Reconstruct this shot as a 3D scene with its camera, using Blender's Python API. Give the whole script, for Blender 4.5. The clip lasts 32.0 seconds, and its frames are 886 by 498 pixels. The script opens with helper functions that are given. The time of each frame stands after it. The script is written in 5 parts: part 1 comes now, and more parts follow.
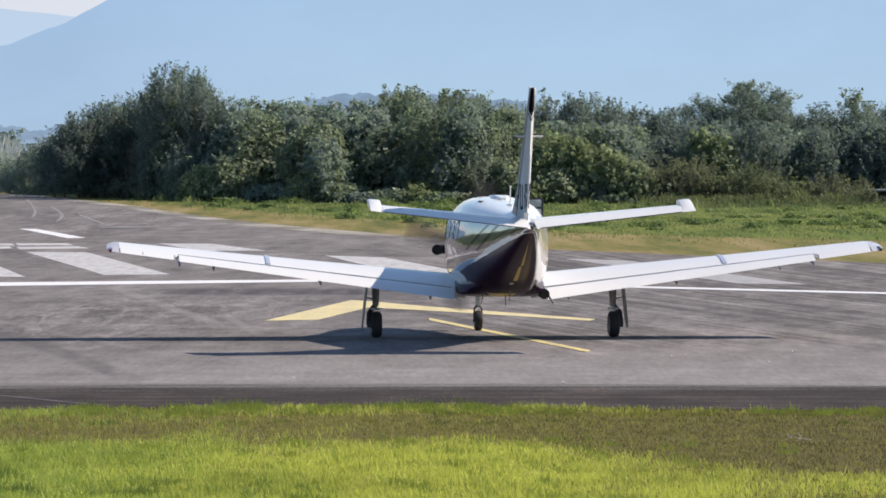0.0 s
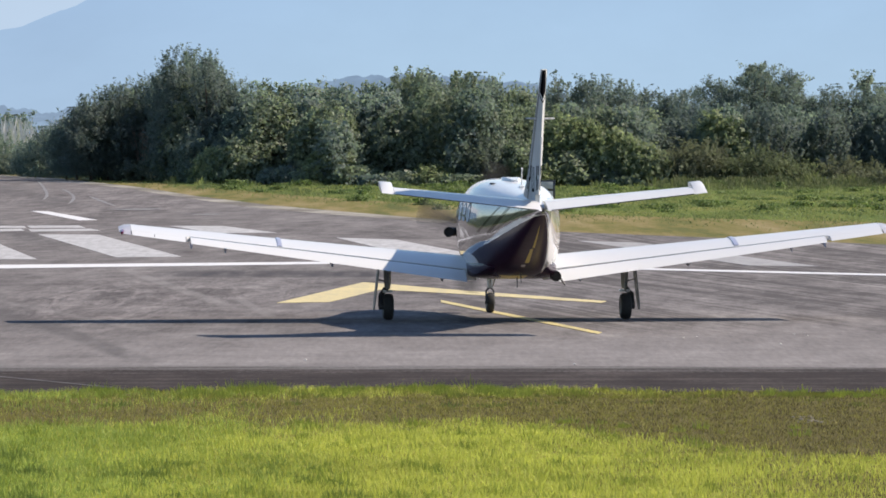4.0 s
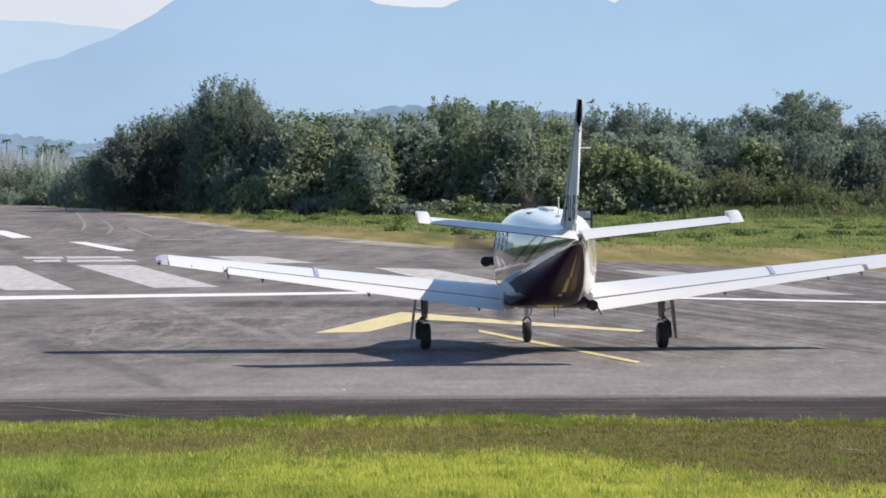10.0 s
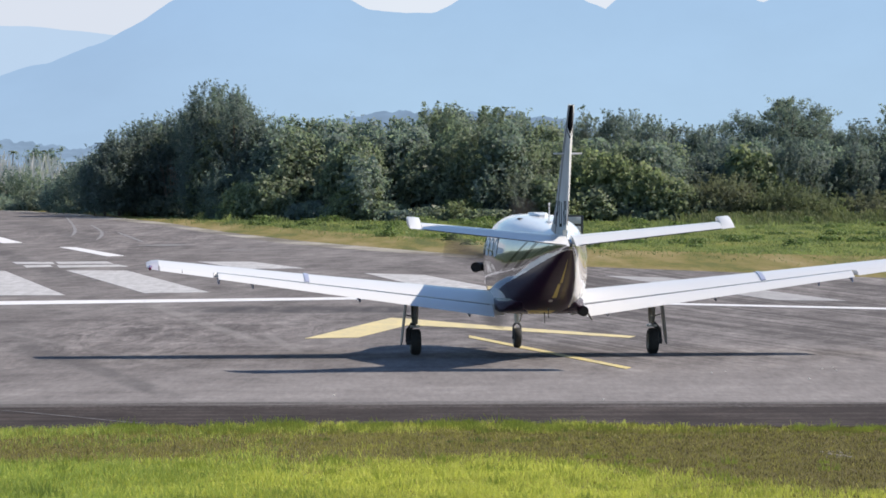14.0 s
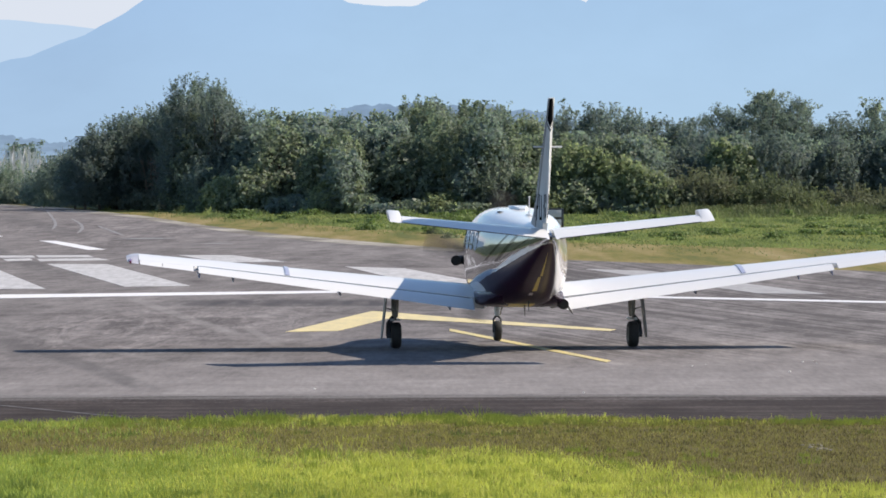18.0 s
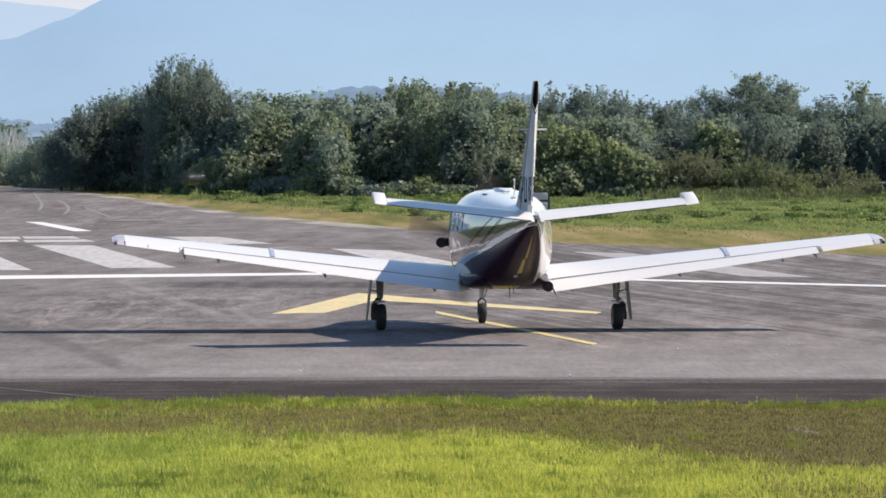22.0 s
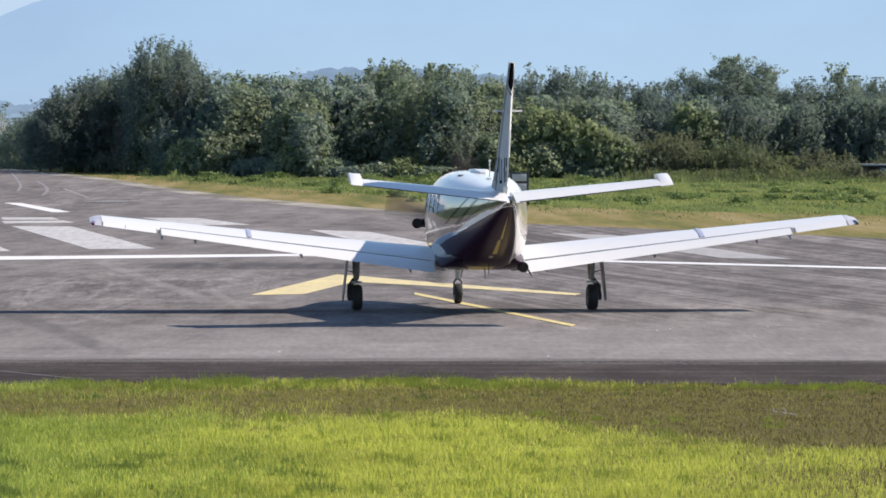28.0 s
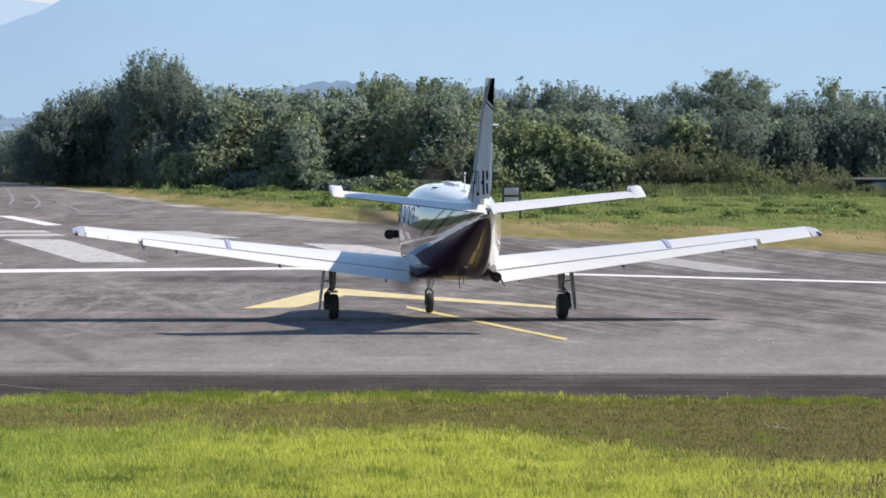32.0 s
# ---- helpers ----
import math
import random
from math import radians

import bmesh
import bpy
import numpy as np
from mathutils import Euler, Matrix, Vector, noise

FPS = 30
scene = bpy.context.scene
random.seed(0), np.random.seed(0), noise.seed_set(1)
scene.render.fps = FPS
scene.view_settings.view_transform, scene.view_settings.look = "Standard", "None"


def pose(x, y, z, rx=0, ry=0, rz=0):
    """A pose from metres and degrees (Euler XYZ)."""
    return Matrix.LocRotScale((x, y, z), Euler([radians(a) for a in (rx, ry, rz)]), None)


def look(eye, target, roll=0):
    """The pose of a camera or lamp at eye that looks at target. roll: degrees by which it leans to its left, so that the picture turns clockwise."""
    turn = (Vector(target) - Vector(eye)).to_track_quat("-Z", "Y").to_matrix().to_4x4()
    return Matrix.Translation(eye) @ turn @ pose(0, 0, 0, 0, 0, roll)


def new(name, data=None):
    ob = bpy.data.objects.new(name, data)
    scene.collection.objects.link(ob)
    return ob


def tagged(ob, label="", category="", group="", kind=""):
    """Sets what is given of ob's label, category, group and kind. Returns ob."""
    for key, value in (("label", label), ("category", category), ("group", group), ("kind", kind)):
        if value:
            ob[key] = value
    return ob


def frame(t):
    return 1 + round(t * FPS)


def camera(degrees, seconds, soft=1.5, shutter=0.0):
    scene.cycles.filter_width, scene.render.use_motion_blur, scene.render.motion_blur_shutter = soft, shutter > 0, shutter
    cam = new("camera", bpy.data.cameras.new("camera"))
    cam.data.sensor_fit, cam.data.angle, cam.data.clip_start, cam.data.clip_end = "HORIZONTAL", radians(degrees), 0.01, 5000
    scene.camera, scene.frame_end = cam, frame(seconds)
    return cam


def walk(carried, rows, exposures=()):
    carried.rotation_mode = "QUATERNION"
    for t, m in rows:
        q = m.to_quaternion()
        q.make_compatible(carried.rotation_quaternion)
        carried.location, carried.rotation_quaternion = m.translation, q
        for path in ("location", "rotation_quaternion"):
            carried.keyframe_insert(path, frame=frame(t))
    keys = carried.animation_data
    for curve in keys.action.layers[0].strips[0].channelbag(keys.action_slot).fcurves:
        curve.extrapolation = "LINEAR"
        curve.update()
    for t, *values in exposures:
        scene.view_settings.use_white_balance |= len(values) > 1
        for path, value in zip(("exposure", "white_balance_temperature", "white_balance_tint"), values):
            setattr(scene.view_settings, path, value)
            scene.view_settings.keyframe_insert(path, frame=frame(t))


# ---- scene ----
# ---- camera: a hand-held long lens on one spot, three metres above the tarmac ----
cam = camera(10.664, 32.0, soft=1.7, shutter=0.25)
EYE = Vector((0.0, 0.0, 3.15))


def aim(yaw, pitch, roll):
    a, b = radians(yaw), radians(pitch)
    way = Vector((-math.sin(a) * math.cos(b), math.cos(a) * math.cos(b), math.sin(b)))
    return look(EYE, EYE + way, roll)


walk(cam, [(t, aim(a, b, c)) for t, a, b, c in (
    (0, -0.5506, -1.2500, 0.034), (0.5, -0.5611, -1.3005, 0.036), (1, -0.5593, -1.3231, 0.019), (1.5, -0.5510, -1.3074, -0.065),
    (2, -0.5472, -1.3594, -0.070), (2.5, -0.5207, -1.4253, -0.010), (3, -0.4910, -1.4647, 0.022), (3.5, -0.4564, -1.4813, 0.009),
    (5.5, -0.2625, -1.3132, -0.013), (6, -0.2179, -1.2675, -0.056), (6.5, -0.1753, -1.2551, -0.062), (7, -0.1322, -1.2501, -0.048),
    (7.5, -0.0923, -1.2207, -0.053), (8, -0.0628, -1.2038, -0.041), (8.5, -0.0333, -1.1670, 0.004), (9, 0.0000, -1.1253, -0.022),
    (9.5, 0.0298, -1.1075, -0.129), (10, 0.0443, -1.1067, -0.168), (10.5, 0.0601, -1.1139, -0.132), (11, 0.0592, -1.1161, -0.059),
    (11.5, 0.0514, -1.0732, -0.031), (12, 0.0423, -1.0472, -0.066), (12.5, 0.0404, -1.0368, -0.099), (13, 0.0301, -1.0397, -0.179),
    (13.5, -0.0117, -1.0445, -0.178), (14, -0.0702, -1.0390, -0.111), (14.5, -0.1254, -1.0436, -0.081), (16.5, -0.2480, -1.0151, -0.122),
    (17, -0.2701, -1.0424, -0.114), (17.5, -0.2895, -1.0808, -0.134), (18, -0.3054, -1.1198, -0.142), (18.5, -0.3235, -1.1501, -0.142),
    (19, -0.3362, -1.1840, -0.158), (19.5, -0.3703, -1.2084, -0.124), (20, -0.3954, -1.2308, -0.177), (20.5, -0.4100, -1.2597, -0.164),
    (21, -0.4245, -1.2962, -0.114), (21.5, -0.4469, -1.3165, -0.029), (22, -0.4720, -1.3340, 0.010), (22.5, -0.4905, -1.3447, 0.004),
    (23, -0.5170, -1.3618, -0.006), (23.5, -0.5505, -1.3703, -0.023), (24, -0.5907, -1.3932, 0.040), (24.5, -0.6272, -1.4144, 0.075),
    (25, -0.6574, -1.4313, 0.098), (25.5, -0.6766, -1.4402, 0.142), (27.5, -0.7253, -1.5182, 0.061), (28, -0.7276, -1.5585, 0.074),
    (28.5, -0.7371, -1.5814, 0.068), (29, -0.7651, -1.5952, 0.057), (29.5, -0.8145, -1.5709, 0.078), (30, -0.8421, -1.5239, 0.088),
    (30.5, -0.8592, -1.4761, -0.056), (31, -0.8611, -1.4495, -0.084), (31.5, -0.8594, -1.4297, 0.003), (32, -0.8230, -1.3943, 0.148),
)], exposures=(
    (0.0, 0.53, 6590, 11), (3.0, 0.52, 6600, 11), (8.0, 0.57, 6590, 10), (12.0, 0.55, 6500, 10), (14.0, 0.54, 6430, 10), (17.0, 0.53, 6370, 10), (18.0, 0.56, 6480, 10),
    (21.0, 0.58, 6650, 11), (25.0, 0.60, 6660, 11), (29.0, 0.61, 6480, 11), (32.0, 0.62, 6500, 10)))

# ---- world, sun ----
SUN_AZ, SUN_EL = 10.0, 39.5      # degrees: counter-clockwise from +x, above the ground
world = bpy.data.worlds.new("world")
scene.world = world
world.use_nodes = True
wt = world.node_tree
sky = wt.nodes.new("ShaderNodeTexSky")
sky.sky_type = "NISHITA"
sky.sun_disc = False
sky.sun_elevation = radians(SUN_EL)
sky.sun_rotation = radians(90 - SUN_AZ)
sky.air_density, sky.dust_density, sky.ozone_density = 1.0, 0.2, 3.2
bg = wt.nodes["Background"]
bg.inputs["Strength"].default_value = 0.106
wt.links.new(sky.outputs[0], bg.inputs["Color"])
sun_data = bpy.data.lights.new("sun", "SUN")
sun_data.energy, sun_data.angle, sun_data.color = 5.0, radians(0.55), (1.0, 0.885, 0.745)
sun = new("sun", sun_data)
ca, sa, ce, se = (math.cos(radians(SUN_AZ)), math.sin(radians(SUN_AZ)), math.cos(radians(SUN_EL)), math.sin(radians(SUN_EL)))
sun.matrix_basis = look((60 * ca * ce, 60 + 60 * sa * ce, 60 * se), (0, 60, 0))


# ---- materials ----
class Nodes:
    """A material and short names for its nodes."""

    def __init__(self, name):
        self.m = bpy.data.materials.new(name)
        self.m.use_nodes = True
        self.t = self.m.node_tree
        self.b = self.t.nodes["Principled BSDF"]
        self.out = self.t.nodes["Material Output"]

    def n(self, kind, **inputs):
        node = self.t.nodes.new("ShaderNode" + kind)
        for k, v in inputs.items():
            self.put(node, k.replace("_", " "), v)
        return node

    def put(self, node, key, v):
        sock = node.inputs[int(key[1:])] if key[0] == "i" and key[1:].isdigit() else node.inputs[key]
        if isinstance(v, bpy.types.NodeSocket):
            self.t.links.new(v, sock)
        else:
            sock.default_value = v

    def math(self, op, a, b=0.0, c=0.0):
        node = self.t.nodes.new("ShaderNodeMath")
        node.operation = op
        for i, v in enumerate((a, b, c)):
            self.put(node, "i%d" % i, v)
        return node.outputs[0]

    def coords(self, scale=(1, 1, 1), which="Object", turn=0.0):
        v = self.t.nodes.new("ShaderNodeTexCoord").outputs[which]
        if turn:
            v = self.n("Mapping", Vector=v, Rotation=(0, 0, radians(turn))).outputs[0]
        return self.n("Mapping", Vector=v, Scale=scale).outputs[0]

    def noise(self, vec, scale, detail=4.0, rough=0.55):
        return self.n("TexNoise", Vector=vec, Scale=scale, Detail=detail, Roughness=rough).outputs[0]

    def ramp(self, fac, stops):
        node = self.n("ValToRGB", Fac=fac)
        el = node.color_ramp.elements
        while len(el) < len(stops):
            el.new(0.5)
        for e, (p, c) in zip(el, stops):
            e.position, e.color = p, (*c, 1)
        return node.outputs[0]

    def mix(self, fac, a, b, how="MIX"):
        node = self.t.nodes.new("ShaderNodeMix")
        node.data_type, node.blend_type = "RGBA", how
        for key, v in (("i0", fac), ("i6", a), ("i7", b)):
            if key != "i0" and isinstance(v, tuple):
                v = (*v, 1) if len(v) == 3 else v
            self.put(node, key, v)
        return node.outputs[2]

    def bump(self, h, strength=0.4, dist=0.01):
        self.put(self.b, "Normal", self.n("Bump", Height=h, Strength=strength, Distance=dist).outputs[0])

    def set(self, **kw):
        for k, v in kw.items():
            if isinstance(v, tuple) and len(v) == 3:
                v = (*v, 1)
            self.put(self.b, k.replace("_", " "), v)
        return self


def plain(name, colour, rough=0.5, metal=0.0, vary=0.12, scale=6.0, coat=0.0):
    """A surface of one colour with soft variation."""
    k = Nodes(name)
    v = k.noise(k.coords(), scale)
    dark = tuple(c * (1 - vary) for c in colour)
    light = tuple(min(1, c * (1 + vary)) for c in colour)
    k.set(Base_Color=k.ramp(v, ((0.3, dark), (0.7, light))), Metallic=metal, Coat_Weight=coat, Coat_Roughness=0.05)
    k.set(Roughness=k.math("MULTIPLY_ADD", k.noise(k.coords(), scale * 0.7, 2), 0.2 * rough, rough * 0.9))
    return k.m


def stain(k, c, xy, ends, half, colour, amount):
    """A soft straight stain or worn line between two points of the ground, laid over the colour c."""
    (ax, ay), (bx, by) = ends
    ln = math.hypot(bx - ax, by - ay)
    ux, uy = (bx - ax) / ln, (by - ay) / ln
    dx, dy = k.math("ADD", xy[0], -ax), k.math("ADD", xy[1], -ay)
    along = k.math("ADD", k.math("MULTIPLY", dx, ux / ln), k.math("MULTIPLY", dy, uy / ln))
    off = k.math("ABSOLUTE", k.math("ADD", k.math("MULTIPLY", dx, uy), k.math("MULTIPLY", dy, -ux)))
    core = k.n("MapRange", Value=off, i1=half, i2=half * 0.45).outputs[0]
    ends_ = k.math("MULTIPLY", k.n("MapRange", Value=along, i1=-0.04, i2=0.12).outputs[0], k.n("MapRange", Value=along, i1=1.04, i2=0.88).outputs[0])
    wear = k.ramp(k.noise(k.coords((2.5, 0.3, 1)), 1.0, 4), ((0.3, (0.25, 0.25, 0.25)), (0.6, (1, 1, 1))))
    return k.mix(k.math("MULTIPLY", k.math("MULTIPLY", core, ends_), k.math("MULTIPLY", wear, amount)), c, colour)


def asphalt_material():
    """Old grey asphalt: wide smears, smaller blotches, tyre streaks where aircraft turn off, fine grit."""
    k = Nodes("weathered_asphalt")
    sep = k.n("SeparateXYZ", Vector=k.coords())
    x, y = sep.outputs[0], sep.outputs[1]
    wide = k.noise(k.coords((0.42, 0.060, 1)), 1.0, 5, 0.6)
    blot = k.noise(k.coords((1.5, 0.24, 1), turn=6.0), 1.0, 6, 0.66)
    smear = k.noise(k.coords((0.55, 0.85, 1), turn=2.0), 1.0, 6, 0.68)
    grit = k.noise(k.coords((11, 1.1, 1)), 1.0, 4, 0.7)
    # tyre streaks that bend from the runway towards the turn-off
    bend = k.math("MULTIPLY_ADD", k.math("MULTIPLY", k.math("ADD", y, -60.0), k.math("ADD", y, -60.0)), -0.0009, k.math("MULTIPLY", y, 0.235))
    lane = k.math("ADD", x, bend)
    lanes = k.n("CombineXYZ", X=k.math("MULTIPLY", lane, 2.1), Y=k.math("MULTIPLY", y, 0.030), Z=0.0).outputs[0]
    streak = k.noise(lanes, 1.0, 7, 0.68)
    thin = k.noise(k.n("CombineXYZ", X=k.math("MULTIPLY", lane, 6.5), Y=k.math("MULTIPLY", y, 0.035), Z=4.0).outputs[0], 1.0, 4, 0.6)
    side = k.math("MULTIPLY", k.n("MapRange", Value=x, i1=-0.5, i2=3.0).outputs[0], k.n("MapRange", Value=y, i1=69.0, i2=78.0).outputs[0])
    v = k.math("MULTIPLY_ADD", k.math("SUBTRACT", wide, 0.5), 0.70, 0.47)
    v = k.math("MULTIPLY_ADD", k.math("SUBTRACT", blot, 0.5), 0.85, v)
    v = k.math("MULTIPLY_ADD", k.math("SUBTRACT", smear, 0.5), 0.62, v)
    v = k.math("MULTIPLY_ADD", k.math("SUBTRACT", grit, 0.5), 0.42, v)
    v = k.math("MULTIPLY_ADD", k.math("SUBTRACT", streak, 0.52), k.math("MULTIPLY_ADD", side, 1.25, 0.15), v)
    v = k.math("MULTIPLY_ADD", k.math("SUBTRACT", thin, 0.5), k.math("MULTIPLY", side, 0.95), k.math("MULTIPLY_ADD", side, -0.05, v))
    c = k.ramp(v, ((0.22, (0.087, 0.081, 0.082)), (0.42, (0.141, 0.131, 0.132)), (0.56, (0.178, 0.167, 0.1675)), (0.82, (0.272, 0.257, 0.255))))
    # swirls where aircraft turn on the spot
    for cx, cy, size, amount in ((-5.6, 86.5, 2.8, 1.0), (-3.0, 91.0, 2.2, 0.75), (-11.5, 190.0, 4.5, 0.85), (-16.0, 226.0, 5.5, 0.85)):
        dx = k.math("ADD", x, -cx)
        dy = k.math("MULTIPLY", k.math("ADD", y, -cy), 0.14 if cy < 150 else 0.09)
        r = k.math("SQRT", k.math("ADD", k.math("MULTIPLY", dx, dx), k.math("MULTIPLY", dy, dy)))
        warp = k.n("CombineXYZ", X=dx, Y=dy, Z=cx).outputs[0]
        w1 = k.math("MULTIPLY_ADD", k.noise(warp, 0.9, 3, 0.6), 2.6, r)
        ring = k.noise(k.n("CombineXYZ", X=k.math("MULTIPLY", w1, 4.2), Y=k.math("MULTIPLY", dx, 1.1), Z=k.math("MULTIPLY", dy, 1.1)).outputs[0], 1.0, 7, 0.74)
        mask = k.math("MULTIPLY", k.n("MapRange", Value=r, i1=size, i2=size * 0.35).outputs[0], amount)
        c = k.mix(mask, c, k.mix(1.0, c, k.ramp(ring, ((0.36, (0.62, 0.62, 0.63)), (0.5, (0.98, 0.97, 0.97)), (0.64, (1.42, 1.41, 1.40)))), "MULTIPLY"))
    # a paler swept strip next to the dark shoulder
    near = k.n("MapRange", Value=k.math("ADD", y, k.math("MULTIPLY", smear, 9.0)), i1=81.0, i2=71.0).outputs[0]
    c = k.mix(k.math("MULTIPLY", near, k.n("MapRange", Value=x, i1=-7.0, i2=-0.5, i3=0.16, i4=0.58).outputs[0]), c, k.mix(k.ramp(k.math("MULTIPLY_ADD", grit, 0.5, k.math("MULTIPLY", smear, 0.5)), ((0.38, (0, 0, 0)), (0.60, (1, 1, 1)))), (0.196, 0.184, 0.184), (0.272, 0.257, 0.255)))
    # rubbered lanes, the darkened strip inside the edge line, worn joints
    dark, pale = (0.082, 0.078, 0.081), (0.245, 0.236, 0.234)
    for ends, half, tone, amount in (
            (((-5.6, 102.6), (1.5, 101.6)), 3.2, (0.070, 0.067, 0.072), 1.0), (((-23.1, 262.0), (-13.0, 186.0)), 1.2, dark, 0.5), (((-16.5, 176.0), (-9.6, 127.0)), 0.55, dark, 0.75),
            (((-6.3, 78.5), (-3.5, 63.6)), 0.30, dark, 0.62), (((-7.4, 83.0), (-5.6, 72.0)), 0.5, dark, 0.45), (((-9.0, 96.0), (-6.0, 76.5)), 0.5, dark, 0.35), (((4.0, 118.0), (11.5, 96.0)), 0.7, dark, 0.4),
            (((-6.4, 106.0), (-3.1, 83.0)), 0.22, pale, 0.55), (((-3.2, 88.0), (-2.2, 78.0)), 0.14, pale, 0.4), (((-9.0, 92.0), (-3.6, 72.0)), 0.16, pale, 0.3)):
        c = stain(k, c, (x, y), ends, half, tone, amount)
    k.set(Base_Color=c, Roughness=0.95, Specular_IOR_Level=0.05)
    k.bump(grit, 0.5, 0.008)
    return k.m


def tar_material():
    """A newer dark strip, dusty and worn through towards its far rim."""
    k = Nodes("dark_new_asphalt")
    a = k.noise(k.coords((0.8, 0.5, 1), turn=5.0), 1.0, 10, 0.76)
    g = k.noise(k.coords((14, 3, 14)), 1.0, 5, 0.75)
    s = k.noise(k.coords((0.22, 2.2, 1)), 1.0, 8, 0.72)
    v = k.math("ADD", k.math("MULTIPLY", a, 0.45), k.math("MULTIPLY_ADD", s, 0.35, k.math("MULTIPLY", g, 0.2)))
    c = k.ramp(v, ((0.36, (0.018, 0.0142, 0.0130)), (0.5, (0.042, 0.034, 0.0315)), (0.64, (0.098, 0.083, 0.078))))
    yy = k.n("SeparateXYZ", Vector=k.coords()).outputs[1]
    worn = k.n("MapRange", Value=k.math("MULTIPLY_ADD", k.math("ADD", s, k.math("MULTIPLY", g, 0.4)), 5.2, yy), i1=64.75, i2=66.7).outputs[0]
    c = k.mix(worn, c, (0.186, 0.178, 0.178))
    k.set(Base_Color=c, Roughness=0.9, Specular_IOR_Level=0.08)
    k.bump(g, 0.4, 0.008)
    return k.m


def paint_material(name, colour, worn, cover):
    k = Nodes(name)
    a = k.noise(k.coords((2.2, 0.5, 1)), 1.2, 6, 0.75)
    s = k.noise(k.coords((6.0, 0.7, 1)), 1.0, 5, 0.7)
    f = k.ramp(k.math("MULTIPLY_ADD", s, 0.4, k.math("MULTIPLY", a, 0.6)), ((cover - 0.12, (0, 0, 0)), (cover + 0.12, (1, 1, 1))))
    k.set(Base_Color=k.mix(f, colour, worn), Roughness=0.7)
    return k.m


def soil_material(name, stops, scale=(0.5, 0.12, 1)):
    k = Nodes(name)
    a = k.noise(k.coords(scale), 1.0, 9, 0.70)
    b = k.noise(k.coords((1, 0.25, 1)), 4.0, 6, 0.75)
    c = k.ramp(a, stops)
    k.set(Base_Color=k.mix(0.5, c, k.ramp(b, ((0.3, (0.45, 0.45, 0.45)), (0.7, (1.0, 1.0, 1.0)))), "MULTIPLY"), Roughness=0.95, Specular_IOR_Level=0.1)
    k.bump(b, 0.6, 0.05)
    return k.m


def leaf_material(name, dark, light, gloss=0.5, thin=0.3, patch=0.45, size=0.9, deep=1.0, mid=0.5):
    k = Nodes(name)
    rnd = k.n("NewGeometry").outputs["Random Per Island"]
    big = k.noise(k.coords((1, deep, 1), "Object"), size, 4)
    own = k.n("ObjectInfo").outputs["Random"]
    f = k.math("ADD", k.math("MULTIPLY", rnd, 0.95 - patch), k.math("MULTIPLY_ADD", own, 0.22, k.math("MULTIPLY", k.math("MULTIPLY_ADD", k.math("SUBTRACT", big, 0.5), 1.0 + 2.0 * (patch > 0.5), 0.5), patch)))
    c = k.ramp(f, ((0.2, dark), (0.62, tuple(a + (b - a) * mid for a, b in zip(dark, light))), (0.98, light)))
    k.set(Base_Color=c, Roughness=gloss, Specular_IOR_Level=0.3)
    tr = k.n("BsdfTranslucent", Color=k.mix(1.0, c, (1.04, 1.15, 0.88), "MULTIPLY"))
    mx = k.n("MixShader", i0=thin, i1=k.b.outputs[0], i2=tr.outputs[0])
    k.t.links.new(mx.outputs[0], k.out.inputs[0])
    return k.m


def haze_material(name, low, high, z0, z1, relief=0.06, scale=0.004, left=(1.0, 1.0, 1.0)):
    """Distance seen through bright air: a plain glowing backdrop with the haze painted into its colour."""
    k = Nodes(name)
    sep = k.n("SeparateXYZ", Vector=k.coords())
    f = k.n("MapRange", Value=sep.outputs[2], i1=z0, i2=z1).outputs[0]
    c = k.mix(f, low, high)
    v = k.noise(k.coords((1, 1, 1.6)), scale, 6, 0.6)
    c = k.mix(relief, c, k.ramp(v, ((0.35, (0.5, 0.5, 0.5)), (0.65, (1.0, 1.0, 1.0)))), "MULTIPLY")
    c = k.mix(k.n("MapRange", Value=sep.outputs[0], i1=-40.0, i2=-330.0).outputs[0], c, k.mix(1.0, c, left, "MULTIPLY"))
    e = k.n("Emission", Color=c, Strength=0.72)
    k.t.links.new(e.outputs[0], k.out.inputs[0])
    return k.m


ASPHALT = asphalt_material()
TAR = tar_material()
WHITE_PAINT = paint_material("worn_white_road_paint", (0.47, 0.465, 0.47), (0.25, 0.24, 0.24), 0.53)
FADED_PAINT = paint_material("faded_white_road_paint", (0.34, 0.335, 0.335), (0.22, 0.21, 0.21), 0.52)
LINE_PAINT = paint_material("white_line_paint", (0.62, 0.62, 0.64), (0.34, 0.33, 0.33), 0.64)
YELLOW_PAINT = paint_material("worn_yellow_road_paint", (0.60, 0.50, 0.245), (0.43, 0.375, 0.23), 0.52)
THIN_YELLOW = paint_material("thin_worn_yellow_paint", (0.56, 0.46, 0.19), (0.33, 0.29, 0.18), 0.55)
FIELD = soil_material("green_field", ((0.3, (0.075, 0.115, 0.026)), (0.5, (0.135, 0.165, 0.036)), (0.7, (0.21, 0.195, 0.055))), (0.25, 0.05, 1))
DRY_VERGE = soil_material("dry_mown_verge", ((0.36, (0.10, 0.115, 0.036)), (0.46, (0.17, 0.155, 0.050)), (0.55, (0.235, 0.192, 0.082)), (0.66, (0.29, 0.24, 0.125))), (0.5, 0.045, 1))
SAND = soil_material("pale_sandy_edge", ((0.42, (0.165, 0.152, 0.135)), (0.60, (0.39, 0.37, 0.33))), (0.25, 0.12, 1))
